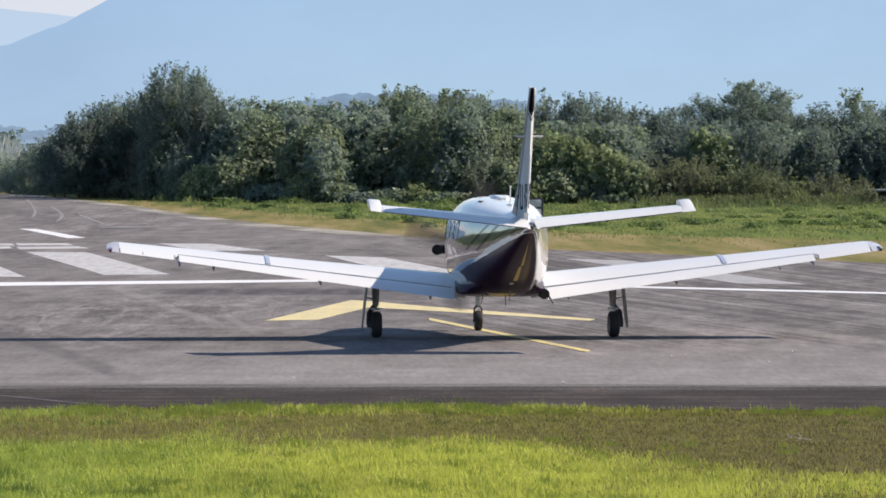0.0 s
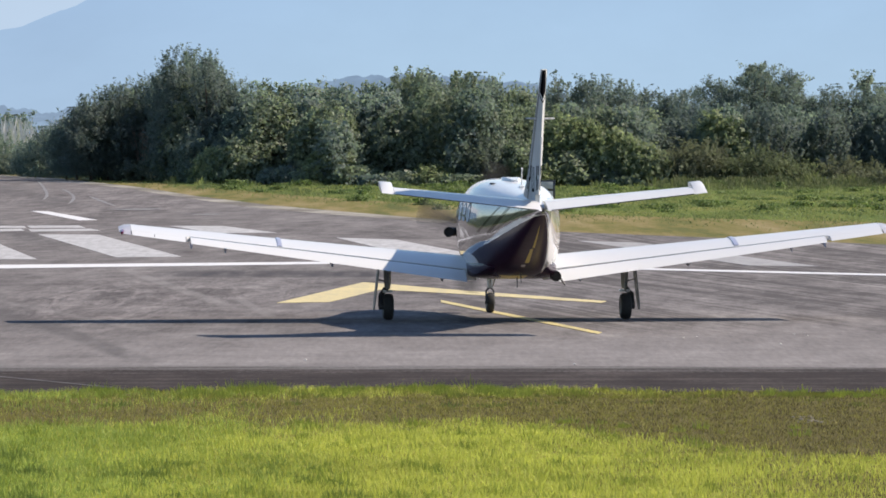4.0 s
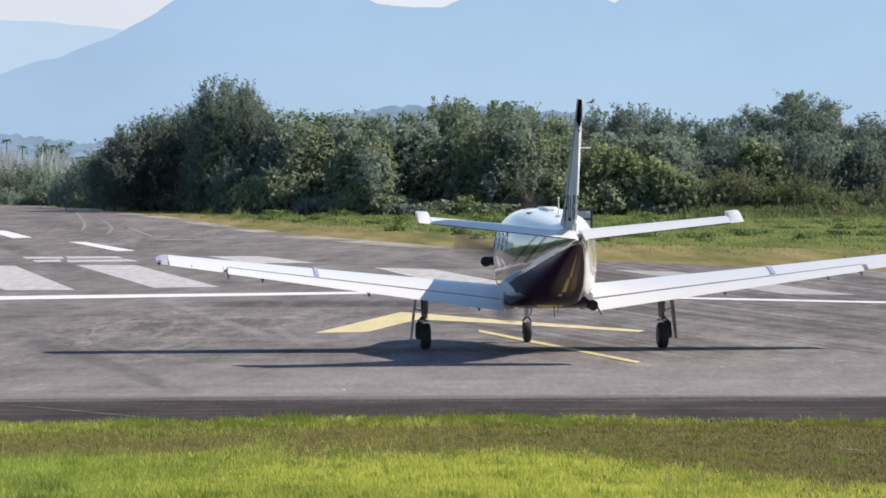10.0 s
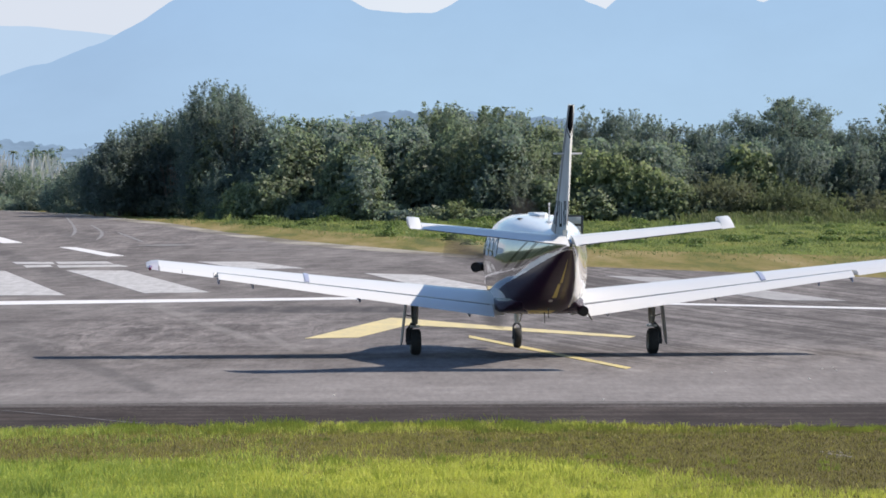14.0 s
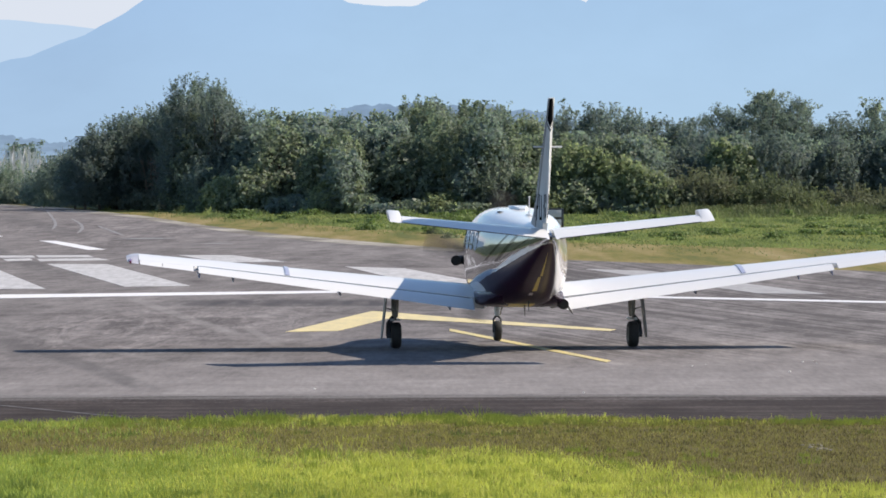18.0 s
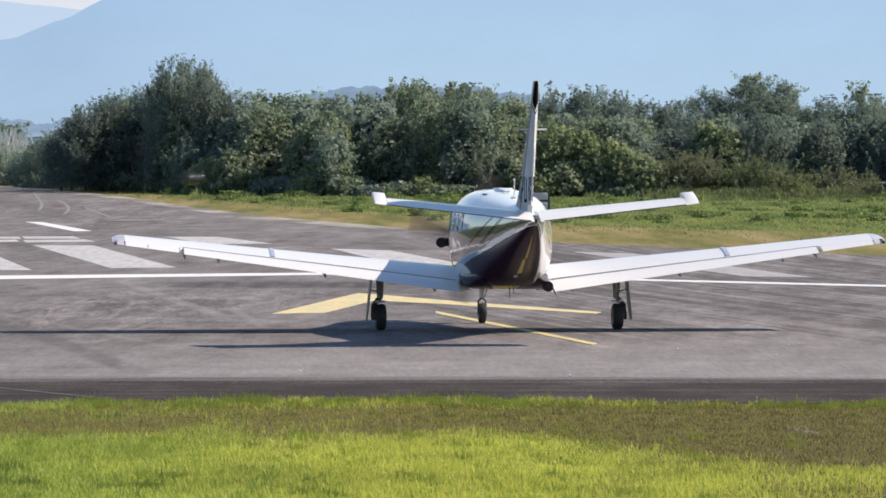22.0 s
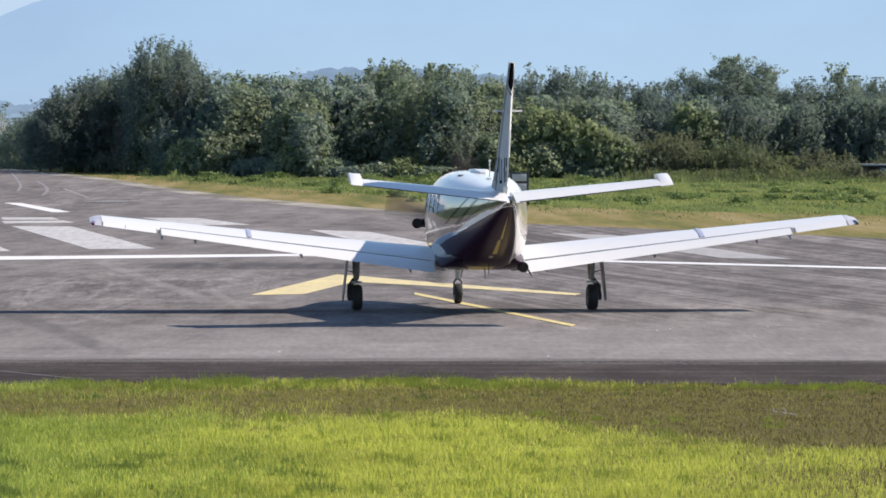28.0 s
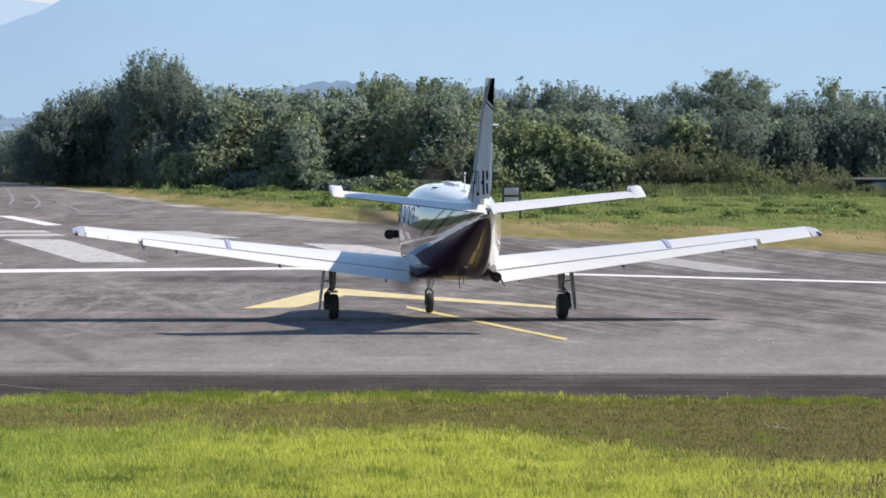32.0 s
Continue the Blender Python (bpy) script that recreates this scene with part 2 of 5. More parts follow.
# the scrub's leaf colours are lifted, the far ones bluer, in place of haze
LEAF_DARK = leaf_material("dark_glossy_leaves", (0.156, 0.196, 0.196), (0.300, 0.358, 0.295), 0.6, 0.55, 0.42, mid=0.36)
LEAF_MID = leaf_material("green_leaves", (0.142, 0.170, 0.138), (0.360, 0.412, 0.285), 0.5, 0.55, 0.42, mid=0.36)
# blue tone and low contrast paint haze over the far trees
LEAF_HAZED = leaf_material("haze_blue_green_leaves", (0.132, 0.166, 0.170), (0.228, 0.274, 0.242), 0.6, 0.55, 0.42, mid=0.36)
LEAF_LIGHT = leaf_material("yellow_green_leaves", (0.160, 0.195, 0.125), (0.365, 0.405, 0.225), 0.6, 0.5, 0.42, mid=0.36)
LEAF_GREY = leaf_material("grey_green_leaves", (0.132, 0.160, 0.150), (0.305, 0.340, 0.275), 0.6, 0.55, 0.42, mid=0.36)
GRASS_BRIGHT = leaf_material("bright_green_grass", (0.36, 0.365, 0.078), (0.57, 0.565, 0.125), 0.7, 0.5, 0.6, 0.45)
GRASS_GREEN = leaf_material("deep_green_grass", (0.225, 0.28, 0.068), (0.345, 0.405, 0.10), 0.7, 0.5, 0.6, 0.45)
GRASS_OLIVE = leaf_material("olive_grass", (0.225, 0.203, 0.060), (0.335, 0.295, 0.087), 0.7, 0.4)
GRASS_DRY = leaf_material("dry_brown_grass", (0.082, 0.066, 0.030), (0.150, 0.120, 0.050), 0.7, 0.3)
PLUME = leaf_material("pale_reed_plumes", (0.62, 0.58, 0.56), (0.88, 0.83, 0.81), 0.7, 0.12)
LEAF_OLIVE = leaf_material("olive_brush_leaves", (0.118, 0.130, 0.095), (0.225, 0.238, 0.158), 0.7, 0.5, 0.6)
LEAF_DULL = leaf_material("dull_olive_brush_leaves", (0.114, 0.134, 0.088), (0.212, 0.244, 0.142), 0.75, 0.5, 0.6)
LEAF_WEED = leaf_material("green_weed_leaves", (0.085, 0.125, 0.045), (0.20, 0.26, 0.09), 0.65, 0.4, 0.6)
BARK = plain("grey_brown_bark", (0.13, 0.105, 0.08), 0.9, scale=9.0, vary=0.35)
TWIG = plain("pale_dry_twigs", (0.30, 0.25, 0.20), 0.9, scale=5.0, vary=0.2)


# ---- mesh helpers ----
def thing(name, label, category, m=None, group="", kind=""):
    ob = new(name)
    ob.empty_display_size = 0.3
    if m is not None:
        ob.matrix_basis = m
    return tagged(ob, label, category, group, kind)


def finish(ob, material, smooth):
    ob.data.materials.append(material)
    if smooth:
        ob.data.shade_smooth()
        ob.data.set_sharp_from_angle(angle=radians(smooth))
    return ob


def part(name, bm, material, parent=None, label="", smooth=38):
    me = bpy.data.meshes.new(name)
    bmesh.ops.recalc_face_normals(bm, faces=bm.faces[:])
    bm.to_mesh(me)
    bm.free()
    ob = finish(new(name, me), material, smooth)
    ob.parent = parent
    return tagged(ob, label) if label else ob


def fan(name, verts, sides, material, parent=None):
    """A mesh of many separate faces with the same number of corners, from an array of their corners."""
    n = len(verts) // sides
    me = bpy.data.meshes.new(name)
    me.vertices.add(n * sides)
    me.vertices.foreach_set("co", np.ascontiguousarray(verts, dtype=np.float32).ravel())
    me.loops.add(n * sides)
    me.loops.foreach_set("vertex_index", np.arange(n * sides, dtype=np.int32))
    me.polygons.add(n)
    me.polygons.foreach_set("loop_start", np.arange(0, n * sides, sides, dtype=np.int32))
    me.update(calc_edges=True)
    me.validate()
    ob = finish(new(name, me), material, 0)
    ob.parent = parent
    return ob


def loft(sections, bm=None, caps=True):
    bm = bm or bmesh.new()
    rings = [[bm.verts.new(p) for p in s] for s in sections]
    n = len(rings[0])
    for a, b in zip(rings, rings[1:]):
        for i in range(n):
            bm.faces.new((a[i], a[(i + 1) % n], b[(i + 1) % n], b[i]))
    if caps:
        bm.faces.new(rings[0][::-1])
        bm.faces.new(rings[-1])
    return bm


def tube(path, radii, n=12, bm=None):
    """A round bar along a path of points, with a radius at each."""
    pts = [Vector(p) for p in path]
    rings = []
    for i, p in enumerate(pts):
        way = (pts[min(i + 1, len(pts) - 1)] - pts[max(i - 1, 0)]).normalized()
        turn = way.to_track_quat("Z", "Y").to_matrix()
        r = radii[i] if isinstance(radii, (list, tuple)) else radii
        rings.append([p + turn @ Vector((r * math.cos(a), r * math.sin(a), 0)) for a in (2 * math.pi * j / n for j in range(n))])
    return loft(rings, bm)


def spin(profile, n=24, axis="X", bm=None):
    """A closed profile of (along, radius) turned about an axis."""
    bm = bm or bmesh.new()
    rings = []
    for j in range(n):
        a = 2 * math.pi * j / n
        ring = []
        for s, r in profile:
            u, v = r * math.cos(a), r * math.sin(a)
            ring.append(bm.verts.new((s, u, v) if axis == "X" else (u, s, v)))
        rings.append(ring)
    m = len(profile)
    for j in range(n):
        a, b = rings[j], rings[(j + 1) % n]
        for i in range(m):
            k = (i + 1) % m
            bm.faces.new((a[i], a[k], b[k], b[i]))
    bmesh.ops.remove_doubles(bm, verts=bm.verts[:], dist=1e-5)
    return bm


def block(x0, x1, y0, y1, z0, z1, bevel=0.0, bm=None):
    bm = bm or bmesh.new()
    got = bmesh.ops.create_cube(bm, size=1.0, matrix=Matrix.Translation(((x0 + x1) / 2, (y0 + y1) / 2, (z0 + z1) / 2)) @ Matrix.Diagonal((x1 - x0, y1 - y0, z1 - z0, 1)))
    if bevel:
        edges = list({e for v in got["verts"] for e in v.link_edges})
        bmesh.ops.bevel(bm, geom=edges, offset=bevel, segments=2, profile=0.5, affect="EDGES")
    return bm


def plate(points, z, thick=0.004):
    """A flat slab with any outline."""
    bm = bmesh.new()
    top = [bm.verts.new((x, y, z)) for x, y in points]
    low = [bm.verts.new((x, y, z - thick)) for x, y in points]
    bm.faces.new(top)
    n = len(points)
    for i in range(n):
        bm.faces.new((top[i], low[i], low[(i + 1) % n], top[(i + 1) % n]))
    bmesh.ops.triangulate(bm, faces=bm.faces[:])
    return bm


def setting(name, bm, material, label, category):
    return tagged(part(name, bm, material, None, "", 0), label, category, "", "structure")


# ---- ground, tarmac, markings ----
bm = bmesh.new()
bmesh.ops.create_grid(bm, x_segments=24, y_segments=24, size=4900, matrix=Matrix.Translation((0, 0, -0.02)))
setting("ground", bm, FIELD, "flat green grass field reaching the distant hills", "ground")

FAR_EDGE = ((14.82, 123.05), (12.01, 129.57), (8.46, 136.18), (4.64, 143.47), (1.34, 157.76), (-2.4, 172.87), (-5.75, 186.92), (-10.0, 215.83), (-14.59, 247.92), (-22.15, 290.1), (-25.99, 307.77), (-30.39, 323.89), (-38.8, 347.38))
VERGE_TOP = ((18.64, 154.73), (14.76, 159.21), (10.25, 165.07), (5.61, 173.6), (1.65, 193.54), (-2.91, 209.91), (-7.1, 230.98), (-11.89, 256.66), (-16.79, 285.36), (-23.99, 314.21), (-32.37, 345.0), (-42.12, 377.09))
setting("runway", plate([(-40, 59.5), (150, 59.5), (150, 60.0), (120, 96.0)] + list(FAR_EDGE) + [(-70, 440), (-104, 440), (-47, 150)], 0.0, 0.03), ASPHALT,
        "old grey asphalt runway with tyre scrubs and streaks", "runway")
setting("runway_shoulder", plate([(-150, 56.0), (-6.4, 56.0), (0, 56.0), (6.57, 56.0), (150, 56.0), (150, 59.9)] + [(7.6 - 0.1 * i, 62.75 - 0.02 * (7.6 - 0.1 * i) - 0.012 * max(7.6 - 0.1 * i, 0) ** 2 + 0.05 * math.sin(i * 0.83) + 0.04 * math.sin(i * 2.1)) for i in range(156)] + [(-150, 64.7)], 0.004, 0.03), TAR,
        "dark newer asphalt strip along the tarmac edge", "runway")
setting("verge", plate([(60, 96)] + list(FAR_EDGE) + [(-60, 408), (-62, 440)] + list(VERGE_TOP)[::-1] + [(60, 128)], -0.008, 0.02), DRY_VERGE,
        "dry ochre mown grass strip beside the runway", "ground")
sand = []
for i, (x, y) in enumerate(FAR_EDGE[4:]):
    sand.append((x - 0.25, y - 0.8 - 0.6 * (i % 2)))
back = [(x + 0.25, y + 2.2 + 1.5 * ((i * 7) % 3)) for i, (x, y) in enumerate(FAR_EDGE[4:])]
setting("runway_edge", plate(sand + back[::-1], 0.003, 0.02), SAND, "pale crumbling sandy rim of the runway", "runway")

MARKS = (
    ("threshold_bar", ((-15.38, 139.81), (-12.69, 139.4), (-8.89, 113.46), (-10.55, 113.42))),
    ("threshold_bar", ((-10.93, 139.86), (-9.13, 139.58), (-5.55, 115.75), (-7.12, 115.2))),
    ("threshold_bar", ((-7.67, 152.07), (-5.95, 151.9), (-3.93, 141.9), (-5.85, 141.5))),
    ("threshold_bar", ((-2.08, 135.67), (-0.37, 133.36), (2.18, 113.53), (0.42, 113.26))),
    ("threshold_bar", ((4.66, 131.95), (6.28, 129.76), (9.3, 107.54), (7.75, 108.17))),
    ("centre_dash", ((-14.29, 179.24), (-13.57, 178.5), (-10.64, 161.8), (-11.18, 160.92))),
    ("centre_dash", ((-20.36, 209.01), (-19.25, 207.15), (-16.52, 189.14), (-17.2, 187.96))),
    ("number_stroke", ((-13.64, 152.2), (-12.33, 151.99), (-12.0, 148.98), (-13.17, 148.75))),
    ("number_stroke", ((-12.85, 147.07), (-12.08, 147.76), (-11.74, 144.91), (-12.45, 143.85))),
    ("number_stroke", ((-12.26, 152.41), (-10.6, 152.56), (-10.16, 149.09), (-11.89, 148.96))),
    ("number_stroke", ((-11.78, 146.9), (-9.92, 147.81), (-9.41, 144.93), (-11.44, 143.69))),
)
for name, pts in MARKS:
    setting(name, plate(pts, 0.006), LINE_PAINT if name == "centre_dash" else FADED_PAINT if name == "threshold_bar" and pts[0][0] > 3 else WHITE_PAINT, "worn white paint marking on the grey runway", "runway marking")
setting("edge_line", plate([(-20.0, 105.2), (-10.95, 108.29), (-1.77, 111.39), (4.59, 106.79), (11.21, 101.08), (15, 98), (14.85, 97.0), (11.08, 99.95), (4.54, 105.5), (-1.74, 109.54), (-10.65, 105.39), (-19.6, 101.6)], 0.007), LINE_PAINT,
        "white painted runway edge line", "runway marking")
setting("taxi_chevron", plate([(-2.38, 85.15), (-0.94, 96.48), (-0.6, 95.92), (0.78, 92.26), (3.59, 85.97), (3.44, 85.15), (0.76, 90.06), (-0.58, 92.08), (-1.44, 85.61)], 0.007), YELLOW_PAINT,
        "broad yellow painted taxi marking in a bent arrow", "runway marking")
setting("taxi_line", plate([(0.578, 86.5), (2.965, 72.80), (2.875, 72.25), (0.568, 85.3)], 0.009), THIN_YELLOW, "thin yellow painted taxi line", "runway marking")


def ribbon(points, width, z):
    """A thin flat band along a smoothed line, worn unevenly."""
    ts = np.linspace(0, 1, 40)
    k = np.linspace(0, 1, len(points))
    deg = min(3, len(points) - 1)
    xs = np.polyval(np.polyfit(k, [p[0] for p in points], deg), ts)
    ys = np.polyval(np.polyfit(k, [p[1] for p in points], deg), ts)
    bm = bmesh.new()
    rows = []
    for i, (x, y) in enumerate(zip(xs, ys)):
        j = min(max(i, 1), 38)
        d = Vector((xs[j + 1] - xs[j - 1], ys[j + 1] - ys[j - 1], 0)).normalized()
        w = width * (0.5 + 0.10 * math.sin(i * 0.9) + 0.05 * math.sin(i * 2.1)) * min(1.0, 0.25 + i / 6, 0.25 + (39 - i) / 6)
        rows.append([bm.verts.new((x + d.y * w * s, y - d.x * w * s, z)) for s in (-1, 1)])
    for a, b in zip(rows, rows[1:]):
        bm.faces.new((a[0], a[1], b[1], b[0]))
    return bm


PALE_SCRUB = paint_material("pale_scrubbed_asphalt", (0.212, 0.203, 0.201), (0.15, 0.143, 0.143), 0.48)
PALE_SEAM = paint_material("pale_asphalt_seam", (0.12, 0.11, 0.108), (0.07, 0.064, 0.063), 0.55)
for pts, w in ((((-22.2, 283.7), (-18.9, 246.0), (-17.0, 222.9), (-15.96, 207.3)), 0.15), (((-17.8, 244.0), (-16.2, 227.2), (-15.0, 212.5), (-14.05, 195.7)), 0.15),
               (((-14.6, 217.2), (-13.2, 203.7), (-11.8, 190.6)), 0.18), (((-10.95, 181.3), (-9.97, 184.7)), 1.6), (((-7.96, 172.8), (-6.9, 171.8)), 1.3), (((-22.0, 281.0), (-18.3, 268.3)), 1.0)):
    setting("tyre_mark", ribbon(pts, w, 0.005), PALE_SCRUB, "pale curved scrub mark on the grey runway", "tyre mark")
setting("asphalt_seam", ribbon(((-5.66, 60.6), (-4.84, 59.4), (-4.04, 58.1), (-3.44, 57.2)), 0.07, 0.009), PALE_SEAM, "pale seam across the dark asphalt strip", "runway")


# ---- distance ----
def ridge(name, points, y, depth, material, label, bumps, seed, step=12.0):
    """A range of hills: a crest line between given heights, with slopes that fall to the plain on both sides."""
    xs = np.arange(points[0][0], points[-1][0] + step, step)
    hs = np.interp(xs, [p[0] for p in points], [p[1] for p in points])
    bm = bmesh.new()
    rows = []
    for j, (f, dy) in enumerate(((0.0, -1.0), (0.3, -0.62), (0.62, -0.33), (0.85, -0.12), (1.0, 0.0), (0.5, 0.5), (0.0, 1.0))):
        row = []
        for x, h in zip(xs, hs):
            n = noise.fractal(Vector((x / bumps[1], dy * 3 + seed, seed)), 0.9, 2.1, 5) * bumps[0]
            z = max(-2.0, f * (h + n)) if f else -2.0
            row.append(bm.verts.new((x, y + dy * depth + n * 0.8, z)))
        rows.append(row)
    for a, b in zip(rows, rows[1:]):
        for i in range(len(xs) - 1):
            bm.faces.new((a[i], a[i + 1], b[i + 1], b[i]))
    return tagged(part(name, bm, material, None, "", 60), label, "mountain" if y > 2500 else "hill", "", "structure")


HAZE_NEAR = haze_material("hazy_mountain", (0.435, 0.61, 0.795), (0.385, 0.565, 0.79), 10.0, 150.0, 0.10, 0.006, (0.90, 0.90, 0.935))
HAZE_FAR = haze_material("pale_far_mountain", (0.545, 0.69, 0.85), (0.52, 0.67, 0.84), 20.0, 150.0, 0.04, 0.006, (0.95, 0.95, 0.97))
HAZE_HILL = haze_material("hazy_wooded_hill", (0.31, 0.43, 0.59), (0.24, 0.35, 0.505), 0.0, 20.0, 0.4, 0.12)
BRIGHT_SKY = haze_material("bright_hazy_sky", (0.74, 0.79, 0.86), (0.74, 0.79, 0.87), 0.0, 600.0, 0.02, 0.002, (0.93, 0.93, 0.95))
bm = bmesh.new()
bow = [bm.verts.new((4860 * math.sin(radians(a)), 4860 * math.cos(radians(a)), z)) for z in (-5, 420) for a in range(-24, 25, 2)]
for i in range(24):
    bm.faces.new((bow[i], bow[i + 1], bow[i + 26], bow[i + 25]))
setting("backdrop", bm, BRIGHT_SKY, "bright white hazy sky behind the mountains", "sky")
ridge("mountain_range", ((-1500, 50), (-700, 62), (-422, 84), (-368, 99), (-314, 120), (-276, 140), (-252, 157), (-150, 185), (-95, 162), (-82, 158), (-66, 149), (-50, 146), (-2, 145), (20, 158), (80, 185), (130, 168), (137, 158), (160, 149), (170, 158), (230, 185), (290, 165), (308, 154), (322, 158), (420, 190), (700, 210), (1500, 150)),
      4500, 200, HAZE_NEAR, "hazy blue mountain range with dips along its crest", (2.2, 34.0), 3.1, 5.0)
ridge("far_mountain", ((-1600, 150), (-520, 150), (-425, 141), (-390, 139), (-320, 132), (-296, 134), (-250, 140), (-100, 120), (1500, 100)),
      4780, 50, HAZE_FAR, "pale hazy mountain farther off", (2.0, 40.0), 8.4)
# the left end rises out of view, added for the flank's reflection
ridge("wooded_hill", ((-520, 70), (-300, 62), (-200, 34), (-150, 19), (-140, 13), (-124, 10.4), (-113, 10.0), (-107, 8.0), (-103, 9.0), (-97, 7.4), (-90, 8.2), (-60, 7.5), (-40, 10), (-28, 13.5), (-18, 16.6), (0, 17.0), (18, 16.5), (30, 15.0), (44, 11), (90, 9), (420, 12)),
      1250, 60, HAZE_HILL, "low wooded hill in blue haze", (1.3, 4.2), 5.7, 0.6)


# ---- plants ----
def leaf_quads(rng, centres, size, out, slim=0.55):
    """Leaves that face about the given way, each a folded four-cornered blade."""
    n = len(centres)
    face = out + rng.normal(size=(n, 3)) * 0.42
    face[:, 2] += 0.40
    face /= np.linalg.norm(face, axis=1)[:, None]
    a = np.cross(face, rng.normal(size=(n, 3)))
    a /= np.linalg.norm(a, axis=1)[:, None]
    b = np.cross(face, a)
    s = (size * np.exp(rng.normal(0, 0.33, n)))[:, None]
    v = np.empty((n, 4, 3))
    v[:, 0] = centres - a * s * 0.5
    v[:, 1] = centres + b * s * slim * 0.5 + face * s * 0.08
    v[:, 2] = centres + a * s * 0.5 - face * s * 0.10
    v[:, 3] = centres - b * s * slim * 0.5 + face * s * 0.08
    return v.reshape(-1, 3)


# how the foliage grows: shoot length, leaves on a shoot, width of a shoot, pull outwards, pull upwards, share of leaves deep inside, leaf slimness
GROWTH = {
    "broad": (0.50, 11, 0.15, 0.8, 0.55, 0.20, 0.72),
    "sprig": (0.80, 26, 0.075, 0.45, 1.25, 0.26, 0.50),
    "airy": (0.60, 30, 0.13, 0.9, 0.50, 0.10, 0.50),
    "feather": (0.95, 34, 0.07, 0.55, 1.05, 0.20, 0.30),
    "vine": (0.60, 15, 0.13, 0.9, 0.15, 0.22, 0.75),
}


def crown_points(rng, w, d, h, base, growth, leaves):
    """Places and facings of leaves: along leafy shoots that leave an uneven, lobed body, and a darker scatter inside it."""
    length, per, width, pull, rise, deep = GROWTH[growth][:6]
    shoots = max(8, leaves // per)
    ang = rng.uniform(0, 2 * math.pi, shoots)
    zz = rng.uniform(0, 1, shoots) ** (0.85 if growth != "airy" else 0.6)
    p1, p2, p3 = rng.uniform(0, 6.28, 3)
    lobes = 1 + 0.20 * np.sin(3 * ang + p1 + 5 * zz) + 0.16 * np.sin(5 * ang + p2 - 9 * zz)
    prof = np.sqrt(np.clip(1 - (np.clip(zz - 0.3, 0, 1) / 0.7) ** 2.2, 0.02, 1)) * np.clip(0.72 + zz, 0, 1)
    rad = np.sqrt(rng.uniform(0.25, 1, shoots)) * prof * lobes
    top = (h - base) * (1 - 0.10 * (1 + np.sin(2 * ang + p3) * np.sin(3.7 * rad + p1))) - 0.45 * length * min(1.0, h / 2)
    o = np.stack([rad * np.cos(ang) * w, rad * np.sin(ang) * d, base + zz * top], 1)
    if growth == "airy":                                # leaves gather in separate puffs at the branch ends
        hubs = o[rng.integers(0, shoots, max(6, shoots // 7))]
        k = rng.integers(0, len(hubs), shoots)
        o = hubs[k] + rng.normal(size=(shoots, 3)) * np.array([0.26, 0.26, 0.17]) * min(1.0, w)
    way = np.stack([np.cos(ang) * pull * (1 - 0.5 * zz), np.sin(ang) * pull * (1 - 0.5 * zz), rise * (0.35 + 0.75 * zz)], 1) + rng.normal(size=(shoots, 3)) * 0.32
    way /= np.linalg.norm(way, axis=1)[:, None]
    lens = length * min(1.0, h / 2) * np.exp(rng.normal(0, 0.32, shoots))
    k = np.repeat(np.arange(shoots), per)
    t = rng.uniform(0.0, 1.0, len(k)) ** 0.8
    pts = o[k] + way[k] * (t * lens[k])[:, None] + rng.normal(size=(len(k), 3)) * (width * (1.15 - 0.75 * t))[:, None]
    if growth == "vine":
        pts[:, 2] -= 0.5 * t * t * lens[k]
    out = way[k] * 0.35 + rng.normal(size=(len(k), 3)) * 0.30 + np.stack([np.cos(ang), np.sin(ang), 0 * ang], 1)[k] * (0.6 if growth == "sprig" else 0.3)
    m = int(leaves * deep)
    a2, r2, z2 = rng.uniform(0, 6.28, m), np.sqrt(rng.uniform(0, 1, m)) * 0.8, rng.uniform(0, 0.86, m)
    inner = np.stack([r2 * np.cos(a2) * w, r2 * np.sin(a2) * d, base + z2 * (h - base) * np.sqrt(np.clip(1 - r2 ** 2 * 0.8, 0, 1))], 1)
    pts, out = np.concatenate([pts, inner]), np.concatenate([out, rng.normal(size=(m, 3)) * 0.6])
    pts[:, 2] = np.clip(pts[:, 2], 0.02, h * (1.25 if growth == "feather" else 1.03))
    return pts, out, o


def bush(name, label, category, x, y, w, h, leaf, seed, leaves=4200, size=0.26, base=0.0, growth="broad", depth=None, group=""):
    rng = np.random.default_rng(seed)
    ob = thing(name, label, category, pose(x, y, -0.02, 0, 0, 0), group)
    d = depth or min(w, 2.6)
    pts, off, c = crown_points(rng, w, d, h, base, growth, leaves)
    bm = bmesh.new()
    lean = rng.uniform(-0.2, 0.2, 2)
    top = Vector((lean[0], lean[1], h * 0.62))
    tube([(0, 0, -0.1), (lean[0] * 0.5, lean[1] * 0.5, h * 0.3), top], [0.055 * h / 3, 0.04 * h / 3, 0.018 * h / 3], 7, bm)
    for k in range(14 if growth == "airy" else 7):
        e = Vector(c[rng.integers(0, len(c))])
        s = Vector((lean[0] * 0.4, lean[1] * 0.4, h * rng.uniform(0.12, 0.45)))
        mid = (s + e) / 2 + Vector((0, 0, 0.12 * h))
        tube([s, mid, e], [0.028 * h / 3, 0.018 * h / 3, 0.006], 5, bm)
    part("trunk", bm, BARK, ob)
    fan("crown", leaf_quads(rng, pts, size, off, GROWTH[growth][6]), 4, leaf, ob)
    return ob


